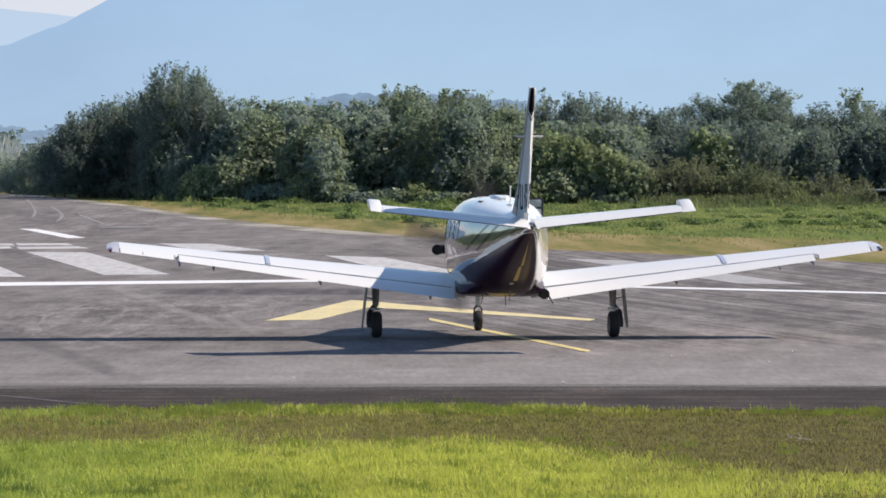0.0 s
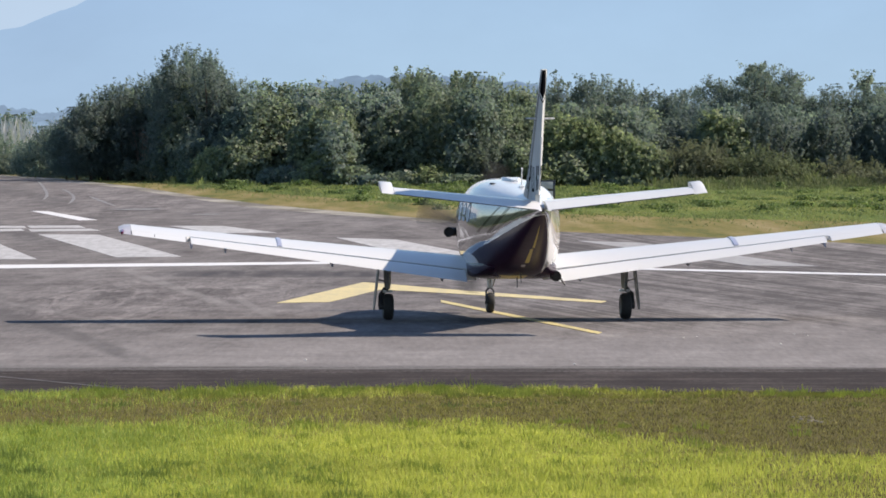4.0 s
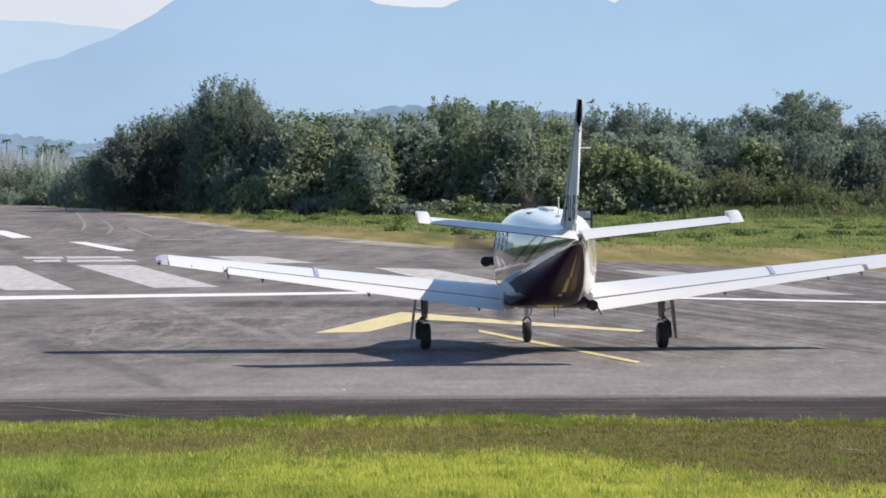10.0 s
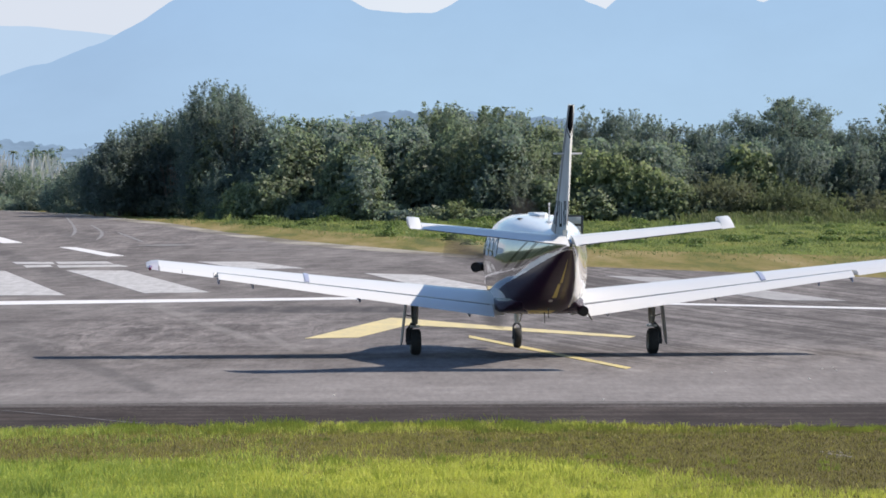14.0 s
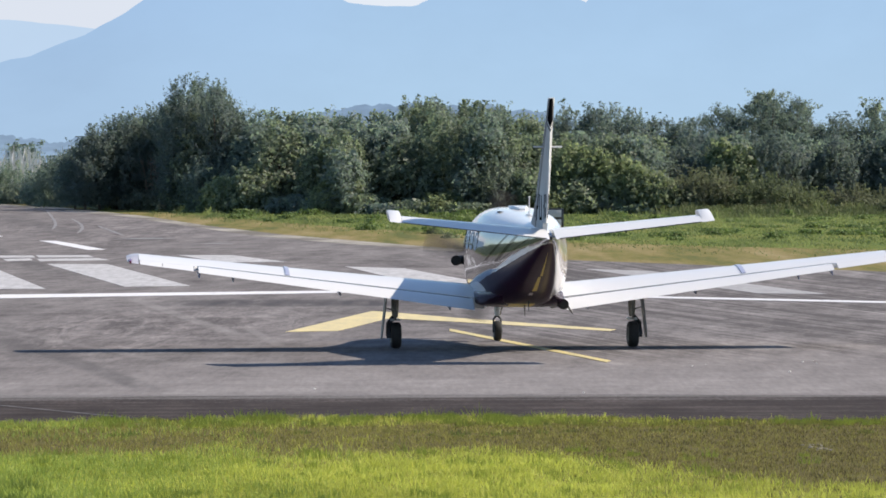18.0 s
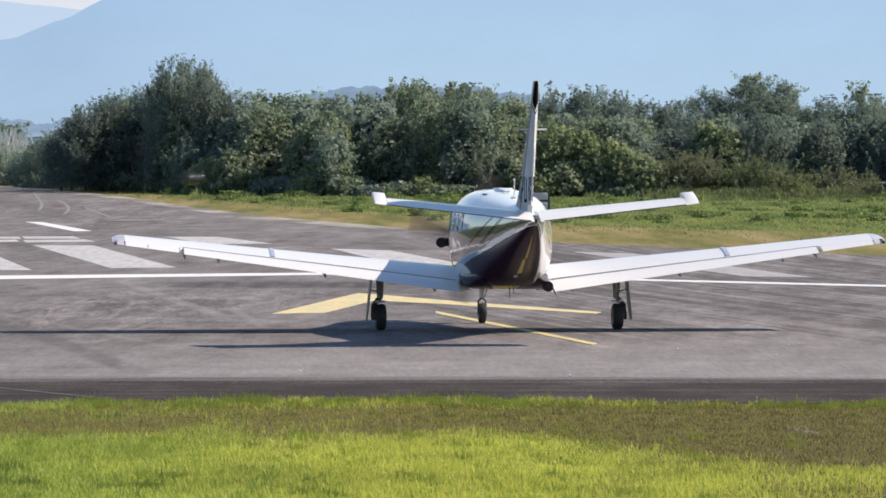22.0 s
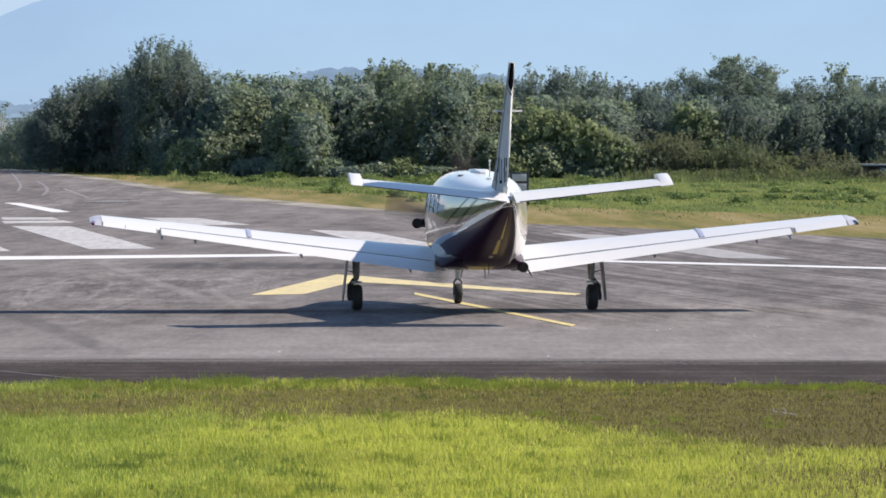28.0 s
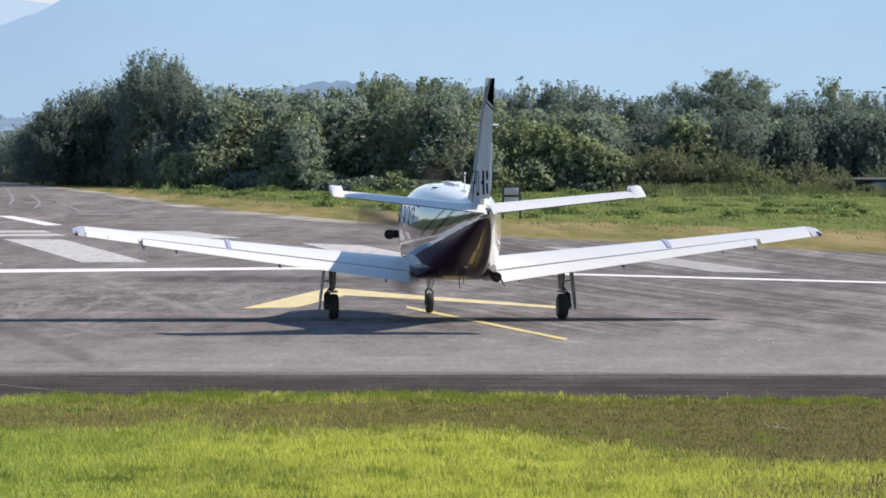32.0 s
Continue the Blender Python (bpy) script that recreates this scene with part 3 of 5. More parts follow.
# the skyline of the scrub: place along x (at 275 m) and height
SKYLINE = ((-29, 2.8), (-23, 2.6), (-21.6, 2.6), (-20.4, 3.5), (-19.2, 4.7), (-17.7, 5.7), (-16.0, 6.0), (-15.0, 6.4), (-14.3, 7.1), (-13.6, 7.75), (-11.8, 7.6), (-11.0, 6.4), (-10.5, 5.7), (-9.0, 5.45), (-6.7, 5.9), (-4.5, 5.6), (-1.5, 5.6), (0.5, 6.3), (2.4, 6.2), (4.2, 5.9), (6.5, 5.5), (8.6, 5.4), (10.6, 6.1), (12.2, 5.7), (13.8, 5.4), (15.4, 4.9), (17.0, 5.7), (18.4, 5.9), (19.4, 5.6), (20.8, 7.0), (22.4, 6.3), (23.5, 5.2), (25.0, 5.2), (27.3, 5.5), (29.5, 5.3), (32, 4.8))
SX, SH = [p[0] for p in SKYLINE], [p[1] for p in SKYLINE]


TALL = {"sprig": "dense dark tree with upright leafy shoots", "broad": "broad-leaved green tree in the scrub belt", "airy": "tall scrubby tree with a loose grey-green crown"}
SHRUB = {"sprig": "dark twiggy shrub in the scrub belt", "broad": "dense broad-leaved green shrub in the scrub belt", "feather": "feathery olive brush at the scrub's foot"}


def scrub():
    rng = np.random.default_rng(11)
    x, i = -20.6, 0
    while x < 31.5:                                   # the tall back row
        h = float(np.interp(x, SX, SH)) + 0.15
        w = rng.uniform(1.4, 2.2) if x > -9.8 else rng.uniform(1.0, 1.5)
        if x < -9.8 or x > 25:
            g, m, n, size = "sprig", LEAF_HAZED, 11500, 0.115
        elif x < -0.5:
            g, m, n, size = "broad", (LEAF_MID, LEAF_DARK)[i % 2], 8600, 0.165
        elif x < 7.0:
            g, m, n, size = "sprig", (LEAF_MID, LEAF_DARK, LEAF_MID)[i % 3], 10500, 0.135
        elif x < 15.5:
            g, m, n, size = "sprig", LEAF_HAZED, 11000, 0.12
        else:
            g, m, n, size = "airy", LEAF_HAZED, 10500, 0.108
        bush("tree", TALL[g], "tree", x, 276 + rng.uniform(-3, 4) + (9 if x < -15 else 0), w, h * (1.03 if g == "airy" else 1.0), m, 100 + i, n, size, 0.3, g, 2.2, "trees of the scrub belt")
        x += w * rng.uniform(0.60, 0.85)
        i += 1
    x, i = -21.6, 0
    while x < 30.5:                                   # the middle row
        h = float(np.interp(x, SX, SH)) * rng.uniform(0.70, 0.95)
        h = min(h, 5.6 if x < 5 else 4.4)
        w = rng.uniform(1.4, 2.4)
        y = float(np.interp(x, (-24, -17, -9, 0, 30), (318, 290, 272, 265, 265)))
        if x < -12.5:
            g, m, n, size = "sprig", LEAF_DARK, 12000, 0.12
        elif x < -0.3:
            g, n, size = "broad", 8600, 0.175
            m = (LEAF_MID, LEAF_DARK, LEAF_MID, LEAF_DARK, LEAF_DARK)[i % 5]
        elif x < 7.0:
            g, m, n, size = ("broad", "sprig")[i % 2], (LEAF_DARK, LEAF_MID, LEAF_MID)[i % 3], 8800, 0.15
        elif x < 14.0:
            g, m, n, size = "broad", (LEAF_DARK, LEAF_MID)[i % 2], 8000, 0.155
        else:
            g, m, n, size = ("sprig", "broad", "sprig")[i % 3], (LEAF_HAZED, LEAF_DARK)[i % 3 == 1], 9500, 0.14
        bush("shrub", SHRUB[g], "shrub", x * y / 275, y + rng.uniform(-3.5, 2), w, h, m, 300 + i, n, size, 0.0, g, 2.0, "shrubs of the scrub belt")
        x += w * rng.uniform(0.62, 0.9)
        i += 1
    x, i = -29.5, 0
    while x < 29.5:                                   # the low front row
        w = rng.uniform(0.9, 1.8)
        y = float(np.interp(x, (-30, -22, -16.8, -9.2, -0.9, 30), (331, 318, 287, 267, 259, 257)))
        h = 0.5 + 3.0 * rng.uniform(0, 1) ** 1.5 if x > -24 else rng.uniform(0.9, 1.5)
        if x < -11:
            g, m, n, size = "sprig", (LEAF_DARK, LEAF_DARK, LEAF_GREY)[i % 3], 7000, 0.12
        elif x < -0.3:
            g, m, n, size = "broad", (LEAF_MID, LEAF_DARK, LEAF_DARK, LEAF_MID, LEAF_DARK)[i % 5], 5000, 0.165
        elif x < 13.2:
            g, m, n, size = ("broad", "feather")[i % 2], (LEAF_MID, LEAF_GREY, LEAF_MID, LEAF_LIGHT)[i % 4], 4000, 0.17
            h *= 0.8
        elif x < 16.4:
            g, m, n, size, h = "feather", (LEAF_OLIVE, LEAF_MID, LEAF_OLIVE)[i % 3], 7500, 0.13, rng.uniform(1.4, 2.5)
        elif x < 20.6:
            g, m, n, size, h = "feather", (LEAF_DULL, LEAF_DULL, LEAF_OLIVE)[i % 3], 7500, 0.13, rng.uniform(0.8, 1.85)
        else:
            g, m, n, size, h = ("feather", "sprig")[i % 3 == 2], (LEAF_OLIVE, LEAF_DULL, LEAF_GREY)[i % 3], 5000, 0.13, 0.45 + 1.2 * rng.uniform(0, 1) ** 1.5
        bush("shrub", SHRUB[g] if g == "feather" else "low leafy shrub at the foot of the scrub belt", "shrub", x * y / 262, y + rng.uniform(-0.5, 1.0), w, h, m, 500 + i, n, size, 0.0, g, 1.5, "shrubs of the scrub belt")
        x += w * rng.uniform(0.75, 1.4) * (0.85 if x > 13 else 1.0)
        i += 1

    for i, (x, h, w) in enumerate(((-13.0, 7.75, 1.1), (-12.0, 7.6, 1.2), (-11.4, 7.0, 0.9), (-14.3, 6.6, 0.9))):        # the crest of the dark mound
        bush("tree", TALL["sprig"], "tree", x, 284 - 0.5 * i, w, h, LEAF_HAZED, 480 + i, 11500, 0.115, 0.3, "sprig", 2.0, "trees of the scrub belt")
    for i, (x, h, w) in enumerate(((16.9, 4.1, 0.9), (17.9, 3.7, 0.8), (10.9, 2.6, 0.9))):      # climbers in the sun before the tall trees
        bush("shrub", "broad-leaved climber lit by the sun", "shrub", x, 262 - 0.4 * i, w, h, LEAF_LIGHT, 670 + i, 4200, 0.19, 0.0, "broad", 1.2, "shrubs of the scrub belt")
    # airy saplings that stand above the belt
    for i, (x, h, w, leaves) in enumerate(((-0.1, 6.6, 0.85, 2800), (0.75, 6.8, 0.8, 2600), (1.4, 6.4, 0.5, 900), (2.7, 6.6, 0.4, 380), (3.4, 7.15, 0.35, 300), (4.2, 6.7, 0.6, 700), (4.9, 6.6, 0.4, 500), (8.6, 6.5, 0.35, 260), (20.6, 7.3, 0.9, 2600), (21.5, 7.0, 0.9, 2200), (22.9, 6.5, 0.8, 1500), (26.9, 6.4, 0.8, 1500))):
        bush("tree", "slender airy sapling rising above the scrub belt", "tree", x, 281, w, h, LEAF_GREY, 640 + i, leaves, 0.16, 3.6, "airy", 0.7, "saplings above the scrub belt")


def runway_side_trees():
    """Trees along the other side of the runway, which the silver flank mirrors."""
    spots = [(-58 - 0.24 * (y - 150), y) for y in range(135, 480, 14)] + [(x, 505) for x in range(-132, -70, 11)]
    for i, (x, y) in enumerate(spots):
        bush("tree", "dark tree beside the runway", "tree", x, y, 6.5, (5.2 + 4.8 * max(0.0, min(1.0, (300 - y) / 120))) * (1 + 0.2 * math.sin(i * 2.3)), LEAF_DARK, 1300 + i, 2600, 0.8, 0.0, "broad", 5.0, "trees beside the runway")


scrub()
runway_side_trees()


# ---- the airplane: x to its right, y to its nose, z up from the tarmac ----
WHITE = plain("glossy_white_paint", (0.67, 0.67, 0.67), 0.3, 0.0, 0.02, 1.0, 0.3)
GLASS = plain("dark_tinted_glass", (0.012, 0.014, 0.016), 0.06, 0.0, 0.05, 3.0, 0.2)
BLACK = plain("black_paint", (0.02, 0.018, 0.02), 0.35, 0.0, 0.1, 5.0, 0.3)
RUBBER = plain("black_rubber", (0.016, 0.016, 0.017), 0.8, 0.0, 0.3, 30.0)
STEEL = plain("grey_gear_metal", (0.42, 0.42, 0.41), 0.4, 0.7, 0.2, 25.0)
HUB = plain("dark_wheel_hub_metal", (0.07, 0.07, 0.072), 0.5, 0.3, 0.2, 20.0)
SOOT = plain("sooty_exhaust_metal", (0.03, 0.027, 0.025), 0.6, 0.6, 0.3, 20.0)
BLADE = plain("dark_brown_grey_blade", (0.028, 0.022, 0.02), 0.45, 0.1, 0.2, 5.0)
SILVER = plain("polished_spinner", (0.6, 0.6, 0.6), 0.15, 1.0, 0.05, 5.0)
TIP_GREY = plain("blue_grey_plastic", (0.36, 0.38, 0.50), 0.3, 0.0, 0.1, 6.0, 0.3)
TIP_PALE = plain("pale_grey_tip_plastic", (0.46, 0.45, 0.49), 0.35, 0.0, 0.15, 8.0, 0.3)
RED_LENS = plain("red_lamp_lens", (0.16, 0.012, 0.05), 0.15, 0.0, 0.2, 20.0, 0.4)
GREEN_LENS = plain("dark_green_lamp_lens", (0.02, 0.05, 0.04), 0.15, 0.0, 0.2, 20.0, 0.4)
STROKE = Nodes("matt_black_lettering").set(Base_Color=(0.012, 0.012, 0.013), Roughness=0.7, Specular_IOR_Level=0.0).m
SEAL = plain("dark_gap_seal", (0.05, 0.05, 0.055), 0.7, 0.0, 0.2, 9.0)


def livery_material():
    """White roof, a metallic grey-green port flank, a starboard flank coloured pale for sunlight, a pale wave, and a
    dark maroon belly and tail with a yellow stripe.
    """
    k = Nodes("airplane_livery")
    sep = k.n("SeparateXYZ", Vector=k.coords())
    x, y, z = sep.outputs
    u = k.math("MULTIPLY", y, -1.0)
    ripple = k.math("MULTIPLY", k.math("SUBTRACT", k.noise(k.n("CombineXYZ", X=k.math("MULTIPLY", y, 5.0), Y=0.0, Z=0.0).outputs[0], 1.0, 4, 0.65), 0.5), 0.06)
    line = k.math("MAXIMUM", k.math("MULTIPLY_ADD", u, 0.1665, k.math("ADD", ripple, 0.905)), 1.06)       # height of the wave
    right = k.math("MULTIPLY", k.math("MAXIMUM", k.math("SUBTRACT", x, 0.05), 0.0), 1.3)
    above = k.math("ADD", k.math("SUBTRACT", z, line), right)

    def band(v, lo, hi):
        return k.math("MULTIPLY", k.math("GREATER_THAN", v, lo), k.math("LESS_THAN", v, hi))
    flank = band(above, 0.0, 9.0)
    port = k.math("LESS_THAN", x, 0.12)
    # the starboard flank is pale and non-metal: sunlight painted into its colour
    c = k.mix(flank, (0.020, 0.0055, 0.017), k.mix(port, (0.70, 0.66, 0.62), (0.36, 0.36, 0.37)))
    swell = k.math("MULTIPLY", k.n("MapRange", Value=u, i1=2.1, i2=3.3).outputs[0], k.n("MapRange", Value=u, i1=5.5, i2=4.3).outputs[0])
    wave = k.math("MULTIPLY", k.math("GREATER_THAN", above, 0.0), k.math("LESS_THAN", above, k.math("MULTIPLY_ADD", swell, 0.095, k.math("MULTIPLY", ripple, 0.8))))
    c = k.mix(wave, c, (0.86, 0.85, 0.82))
    # dark bars that climb towards the tail, and a thin line behind them
    steep = k.math("MULTIPLY_ADD", y, 0.346, z)
    zone = k.math("MULTIPLY", band(z, 1.47, 1.96), k.math("GREATER_THAN", above, 0.09))
    for v, lo, hi in ((steep, 0.560, 0.640), (steep, 0.795, 0.850), (k.math("MULTIPLY_ADD", y, 0.21, z), 0.904, 0.920)):
        c = k.mix(k.math("MULTIPLY", band(v, lo, hi), zone), c, (0.005, 0.005, 0.0055))
    bars = k.math("MULTIPLY", k.math("ADD", band(steep, 0.560, 0.640), band(steep, 0.795, 0.850)), zone)
    roof = band(z, 1.97, 9.0)
    c = k.mix(roof, c, (0.80, 0.80, 0.80))
    # yellow stripe under the tail, with a small pale plate below it
    wide = k.math("MULTIPLY_ADD", y, 0.0175, 0.090)
    side = k.math("SUBTRACT", x, k.math("MULTIPLY_ADD", y, 0.012, k.math("MULTIPLY_ADD", k.math("GREATER_THAN", y, -4.0), -0.022, 0.062)))
    stripe = k.math("MULTIPLY", k.math("LESS_THAN", k.math("ABSOLUTE", side), wide), k.math("MULTIPLY", k.math("SUBTRACT", band(y, -5.3, -3.1), band(y, -4.04, -3.99)), band(above, -9.0, -0.05)))
    c = k.mix(stripe, c, (0.50, 0.39, 0.085))
    c = k.mix(k.math("MULTIPLY", band(x, -0.06, 0.0), band(y, -2.95, -2.78)), c, k.mix(band(z, 0.0, 1.2), c, (0.45, 0.42, 0.40)))
    nose = k.math("MULTIPLY", band(x, -0.30, 0.14), k.math("MULTIPLY", band(y, -2.0, -1.0), band(z, 0.0, 0.78)))
    c = k.mix(nose, c, (0.55, 0.42, 0.08))
    k.set(Base_Color=c, Roughness=k.math("MULTIPLY_ADD", flank, -0.22, 0.28), Specular_IOR_Level=k.math("MULTIPLY_ADD", flank, 0.33, 0.09))
    k.set(Metallic=k.math("MULTIPLY", k.math("SUBTRACT", 1.0, k.math("MAXIMUM", roof, k.math("MAXIMUM", wave, bars))), k.math("MULTIPLY", k.math("MULTIPLY", port, flank), 0.92)))
    # slightly dented skin
    k.bump(k.math("MULTIPLY_ADD", k.noise(k.coords((1, 1, 2.2)), 7.0, 2), 0.5, k.noise(k.coords(), 1.6, 2)), 0.13, 0.02)
    return k.m


def fin_material(name, y0, z0, tilt=0.0):
    """Pale fin paint with thin sweeps, a white leading edge and a slanting black tip."""
    k = Nodes(name)
    sep = k.n("SeparateXYZ", Vector=k.coords())
    y = k.math("MULTIPLY_ADD", sep.outputs[2], -tilt, sep.outputs[1])
    fade = k.noise(k.coords((1, 1, 0.4)), 2.2, 4)
    c = k.ramp(fade, ((0.3, (0.42, 0.43, 0.425)), (0.7, (0.55, 0.56, 0.555))))
    tip = k.math("MULTIPLY_ADD", k.math("ADD", y, y0 + 5.9), -0.27, k.math("ADD", sep.outputs[2], z0))
    rear = k.math("LESS_THAN", k.math("MULTIPLY_ADD", sep.outputs[2], 0.25, k.math("ADD", y, y0 + 0.25 * z0)), -4.715)
    c = k.mix(k.math("MULTIPLY", rear, k.math("GREATER_THAN", tip, 3.66)), c, (0.006, 0.006, 0.007))
    c = k.mix(k.math("MULTIPLY", k.math("GREATER_THAN", tip, 3.585), k.math("LESS_THAN", tip, 3.62)), c, (0.03, 0.03, 0.032))
    # thin dark sweeps that follow the leading edge
    q = k.math("MULTIPLY_ADD", k.math("ADD", sep.outputs[2], z0 - 2.3), 0.62, k.math("ADD", y, y0))
    for lo, hi in ((-4.12, -4.02), (-4.46, -4.40), (-4.74, -4.55)):
        c = k.mix(k.math("MULTIPLY", k.math("GREATER_THAN", q, lo), k.math("LESS_THAN", q, hi)), c, (0.25, 0.25, 0.245))
    # white leading edge with a dark line behind it
    e = k.math("MULTIPLY_ADD", k.math("ADD", sep.outputs[2], z0 - 2.6), 0.905, k.math("ADD", y, y0))
    c = k.mix(k.math("GREATER_THAN", e, -4.52), c, (0.20, 0.20, 0.195))
    c = k.mix(k.math("GREATER_THAN", e, -4.43), c, (0.74, 0.74, 0.72))
    k.set(Base_Color=c, Roughness=0.6, Specular_IOR_Level=0.0)
    return k.m


LIVERY = livery_material()
MAROON = Nodes("glossy_maroon_paint").set(Base_Color=(0.020, 0.0055, 0.017), Roughness=0.26, Specular_IOR_Level=0.14).m


def foil(s, thick, camber):
    """Upper and lower surface of a wing section at the chord fraction s."""
    t = 5 * thick * (0.2969 * math.sqrt(s) - 0.126 * s - 0.3516 * s * s + 0.2843 * s ** 3 - 0.1036 * s ** 4)
    c = camber * 4 * s * (1 - s)
    return c + t, c - t


def foil_ring(le, chord, thick, camber, inc, s0=0.0, s1=1.0, n=12, up="z"):
    """A closed ring of points round a wing section between two chord fractions; inc: degrees nose up. up: the way of its thickness."""
    ss = [s0 + (s1 - s0) * (1 - math.cos(math.pi * i / n)) / 2 for i in range(n + 1)]
    ring = [(s, foil(s, thick, camber)[0]) for s in ss] + [(s, foil(s, thick, camber)[1] - 0.0005) for s in reversed(ss if s0 > 0 else ss[1:])]
    out = []
    ci, si = math.cos(radians(inc)), math.sin(radians(inc))
    for s, t in ring:
        a, b = -s * chord * ci + t * chord * si, -s * chord * si + t * chord * ci
        out.append((le[0], le[1] + a, le[2] + b) if up == "z" else (le[0] + b, le[1] + a, le[2]))
    return out


def wing_at(f):
    """Leading edge, chord, thickness, camber and incidence at a fraction f of the way from root to tip."""
    x = 0.55 + (6.30 - 0.55) * f
    z = float(np.interp(x, (0.5, 0.75, 3.7, 6.22), (0.865, 0.89, 1.215, 1.50)))
    return (x, 1.02 - 0.52 * f, z), 2.08 - 1.04 * f, 0.16 - 0.025 * f, 0.034 - 0.004 * f, 6.4 - 2.0 * f


def mirrored(rings, side):
    return [[(side * p[0], p[1], p[2]) for p in r] for r in rings]


def flap_ring(f, drop, back, s0=0.745, chord_f=0.28):
    """A slotted flap section that hangs below and behind the wing's rear edge."""
    le, c, th, ca, inc = wing_at(f)
    ci, si = math.cos(radians(inc)), math.sin(radians(inc))
    u, lo = foil(s0, th, ca)
    y = le[1] - s0 * c * ci - back
    z = le[2] - s0 * c * si + (u * 0.72 + lo * 0.28) * c
    return foil_ring((le[0], y, z), c * chord_f, 0.13, 0.02, inc + drop, 0, 1, 8)


def build_wing(plane, side):
    wing = part("wing", loft(mirrored([foil_ring(*wing_at(f), 0.0, 0.76 if f < 0.815 else 0.80) for f in (0, 0.1, 0.3, 0.5, 0.7, 0.81, 0.819, 0.9, 0.975)], side)), WHITE, plane, "glossy white tapered wing")
    part("flap", loft(mirrored([flap_ring(f, 10.0, 0.015) for f in (0.035, 0.2, 0.4, 0.6, 0.8, 0.808)], side)), WHITE, wing, "white wing flap, partly lowered")
    part("flap_gap_seal", loft(mirrored([[(p[0], p[1], p[2] - 0.012) for p in foil_ring(*wing_at(f), 0.755, 0.79, 3)] for f in (0.04, 0.4, 0.805)], side)), SEAL, wing)
    part("aileron", loft(mirrored([foil_ring(*wing_at(f), 0.803, 1.0, 5) for f in (0.822, 0.9, 0.972)], side)), WHITE, wing)
    tip = [foil_ring(*wing_at(0.976), 0.0, 1.0)]
    for f, q in ((0.988, 0.86), (0.998, 0.62), (1.004, 0.3)):
        le, c, th, ca, inc = wing_at(f)
        tip.append(foil_ring((le[0] + 0.03, le[1] - 0.25 * c * (1 - q), le[2] + 0.02 * (1 - q)), c * (0.5 + 0.5 * q), th * q, ca, inc, 0.0, 1.0))
    part("wing_tip", loft(mirrored(tip, side)), TIP_PALE, wing, "pale grey wing tip cap")
    def strip(f, lift):
        le, c, th, ca, inc = wing_at(f)
        ring = foil_ring(le, c, th, ca, inc, 0.10, 0.745, 8)[:9]
        return [(p[0], p[1], p[2] + lift) for p in ring] + [(p[0], p[1], p[2] - 0.01) for p in reversed(ring)]
    # the panel's blue-grey stands for the shade on it
    part("spoiler_plate", loft(mirrored([strip(f, 0.014) for f in (0.549, 0.561)], side)), TIP_GREY, wing, "narrow panel across the wing, toned blue-grey for shade")
    for f, s in ((0.10, 0.5), (0.41, 0.6), (0.71, 0.32), (0.806, 0.48)):
        le, c, th, ca, inc = wing_at(f)
        y, z = le[1] - 0.76 * c, le[2] - 0.76 * c * math.sin(radians(inc)) - 0.03
        bm = loft([[(side * (le[0] + a * 0.022), y + 0.25, z + b) for a, b in ((-1, 0.0), (1, 0.0), (1, -0.03), (-1, -0.03))],
                   [(side * (le[0] + a * 0.026), y - 0.05, z + b) for a, b in ((-1, 0.0), (1, 0.0), (1, -0.10 * s), (-1, -0.10 * s))],
                   [(side * (le[0] + a * 0.012), y - 0.42 * s, z + b) for a, b in ((-1, -0.09), (1, -0.09), (1, -0.15 * s), (-1, -0.15 * s))]])
        part("flap_hinge_fairing", bm, TIP_GREY, wing)
    le, c, th, ca, inc = wing_at(0.992)
    part("tip_light", tube([(side * (le[0] - 0.01), le[1] - 0.62 * c, le[2] - 0.035), (side * (le[0] + 0.045), le[1] - 0.80 * c, le[2] - 0.045), (side * (le[0] + 0.05), le[1] - 0.97 * c, le[2] - 0.06)], [0.016, 0.042, 0.024], 10), RED_LENS if side < 0 else GREEN_LENS, wing, "dark red lamp lens at the wing tip" if side < 0 else "dark green lamp lens at the wing tip")
    for f in (0.91,) if side < 0 else ():
        le, c, th, ca, inc = wing_at(f)
        part("static_wick", tube([(side * le[0], le[1] - c, le[2] - c * 0.03), (side * le[0], le[1] - c - 0.12, le[2] - c * 0.03 - 0.035)], 0.006, 6), BLACK, wing)


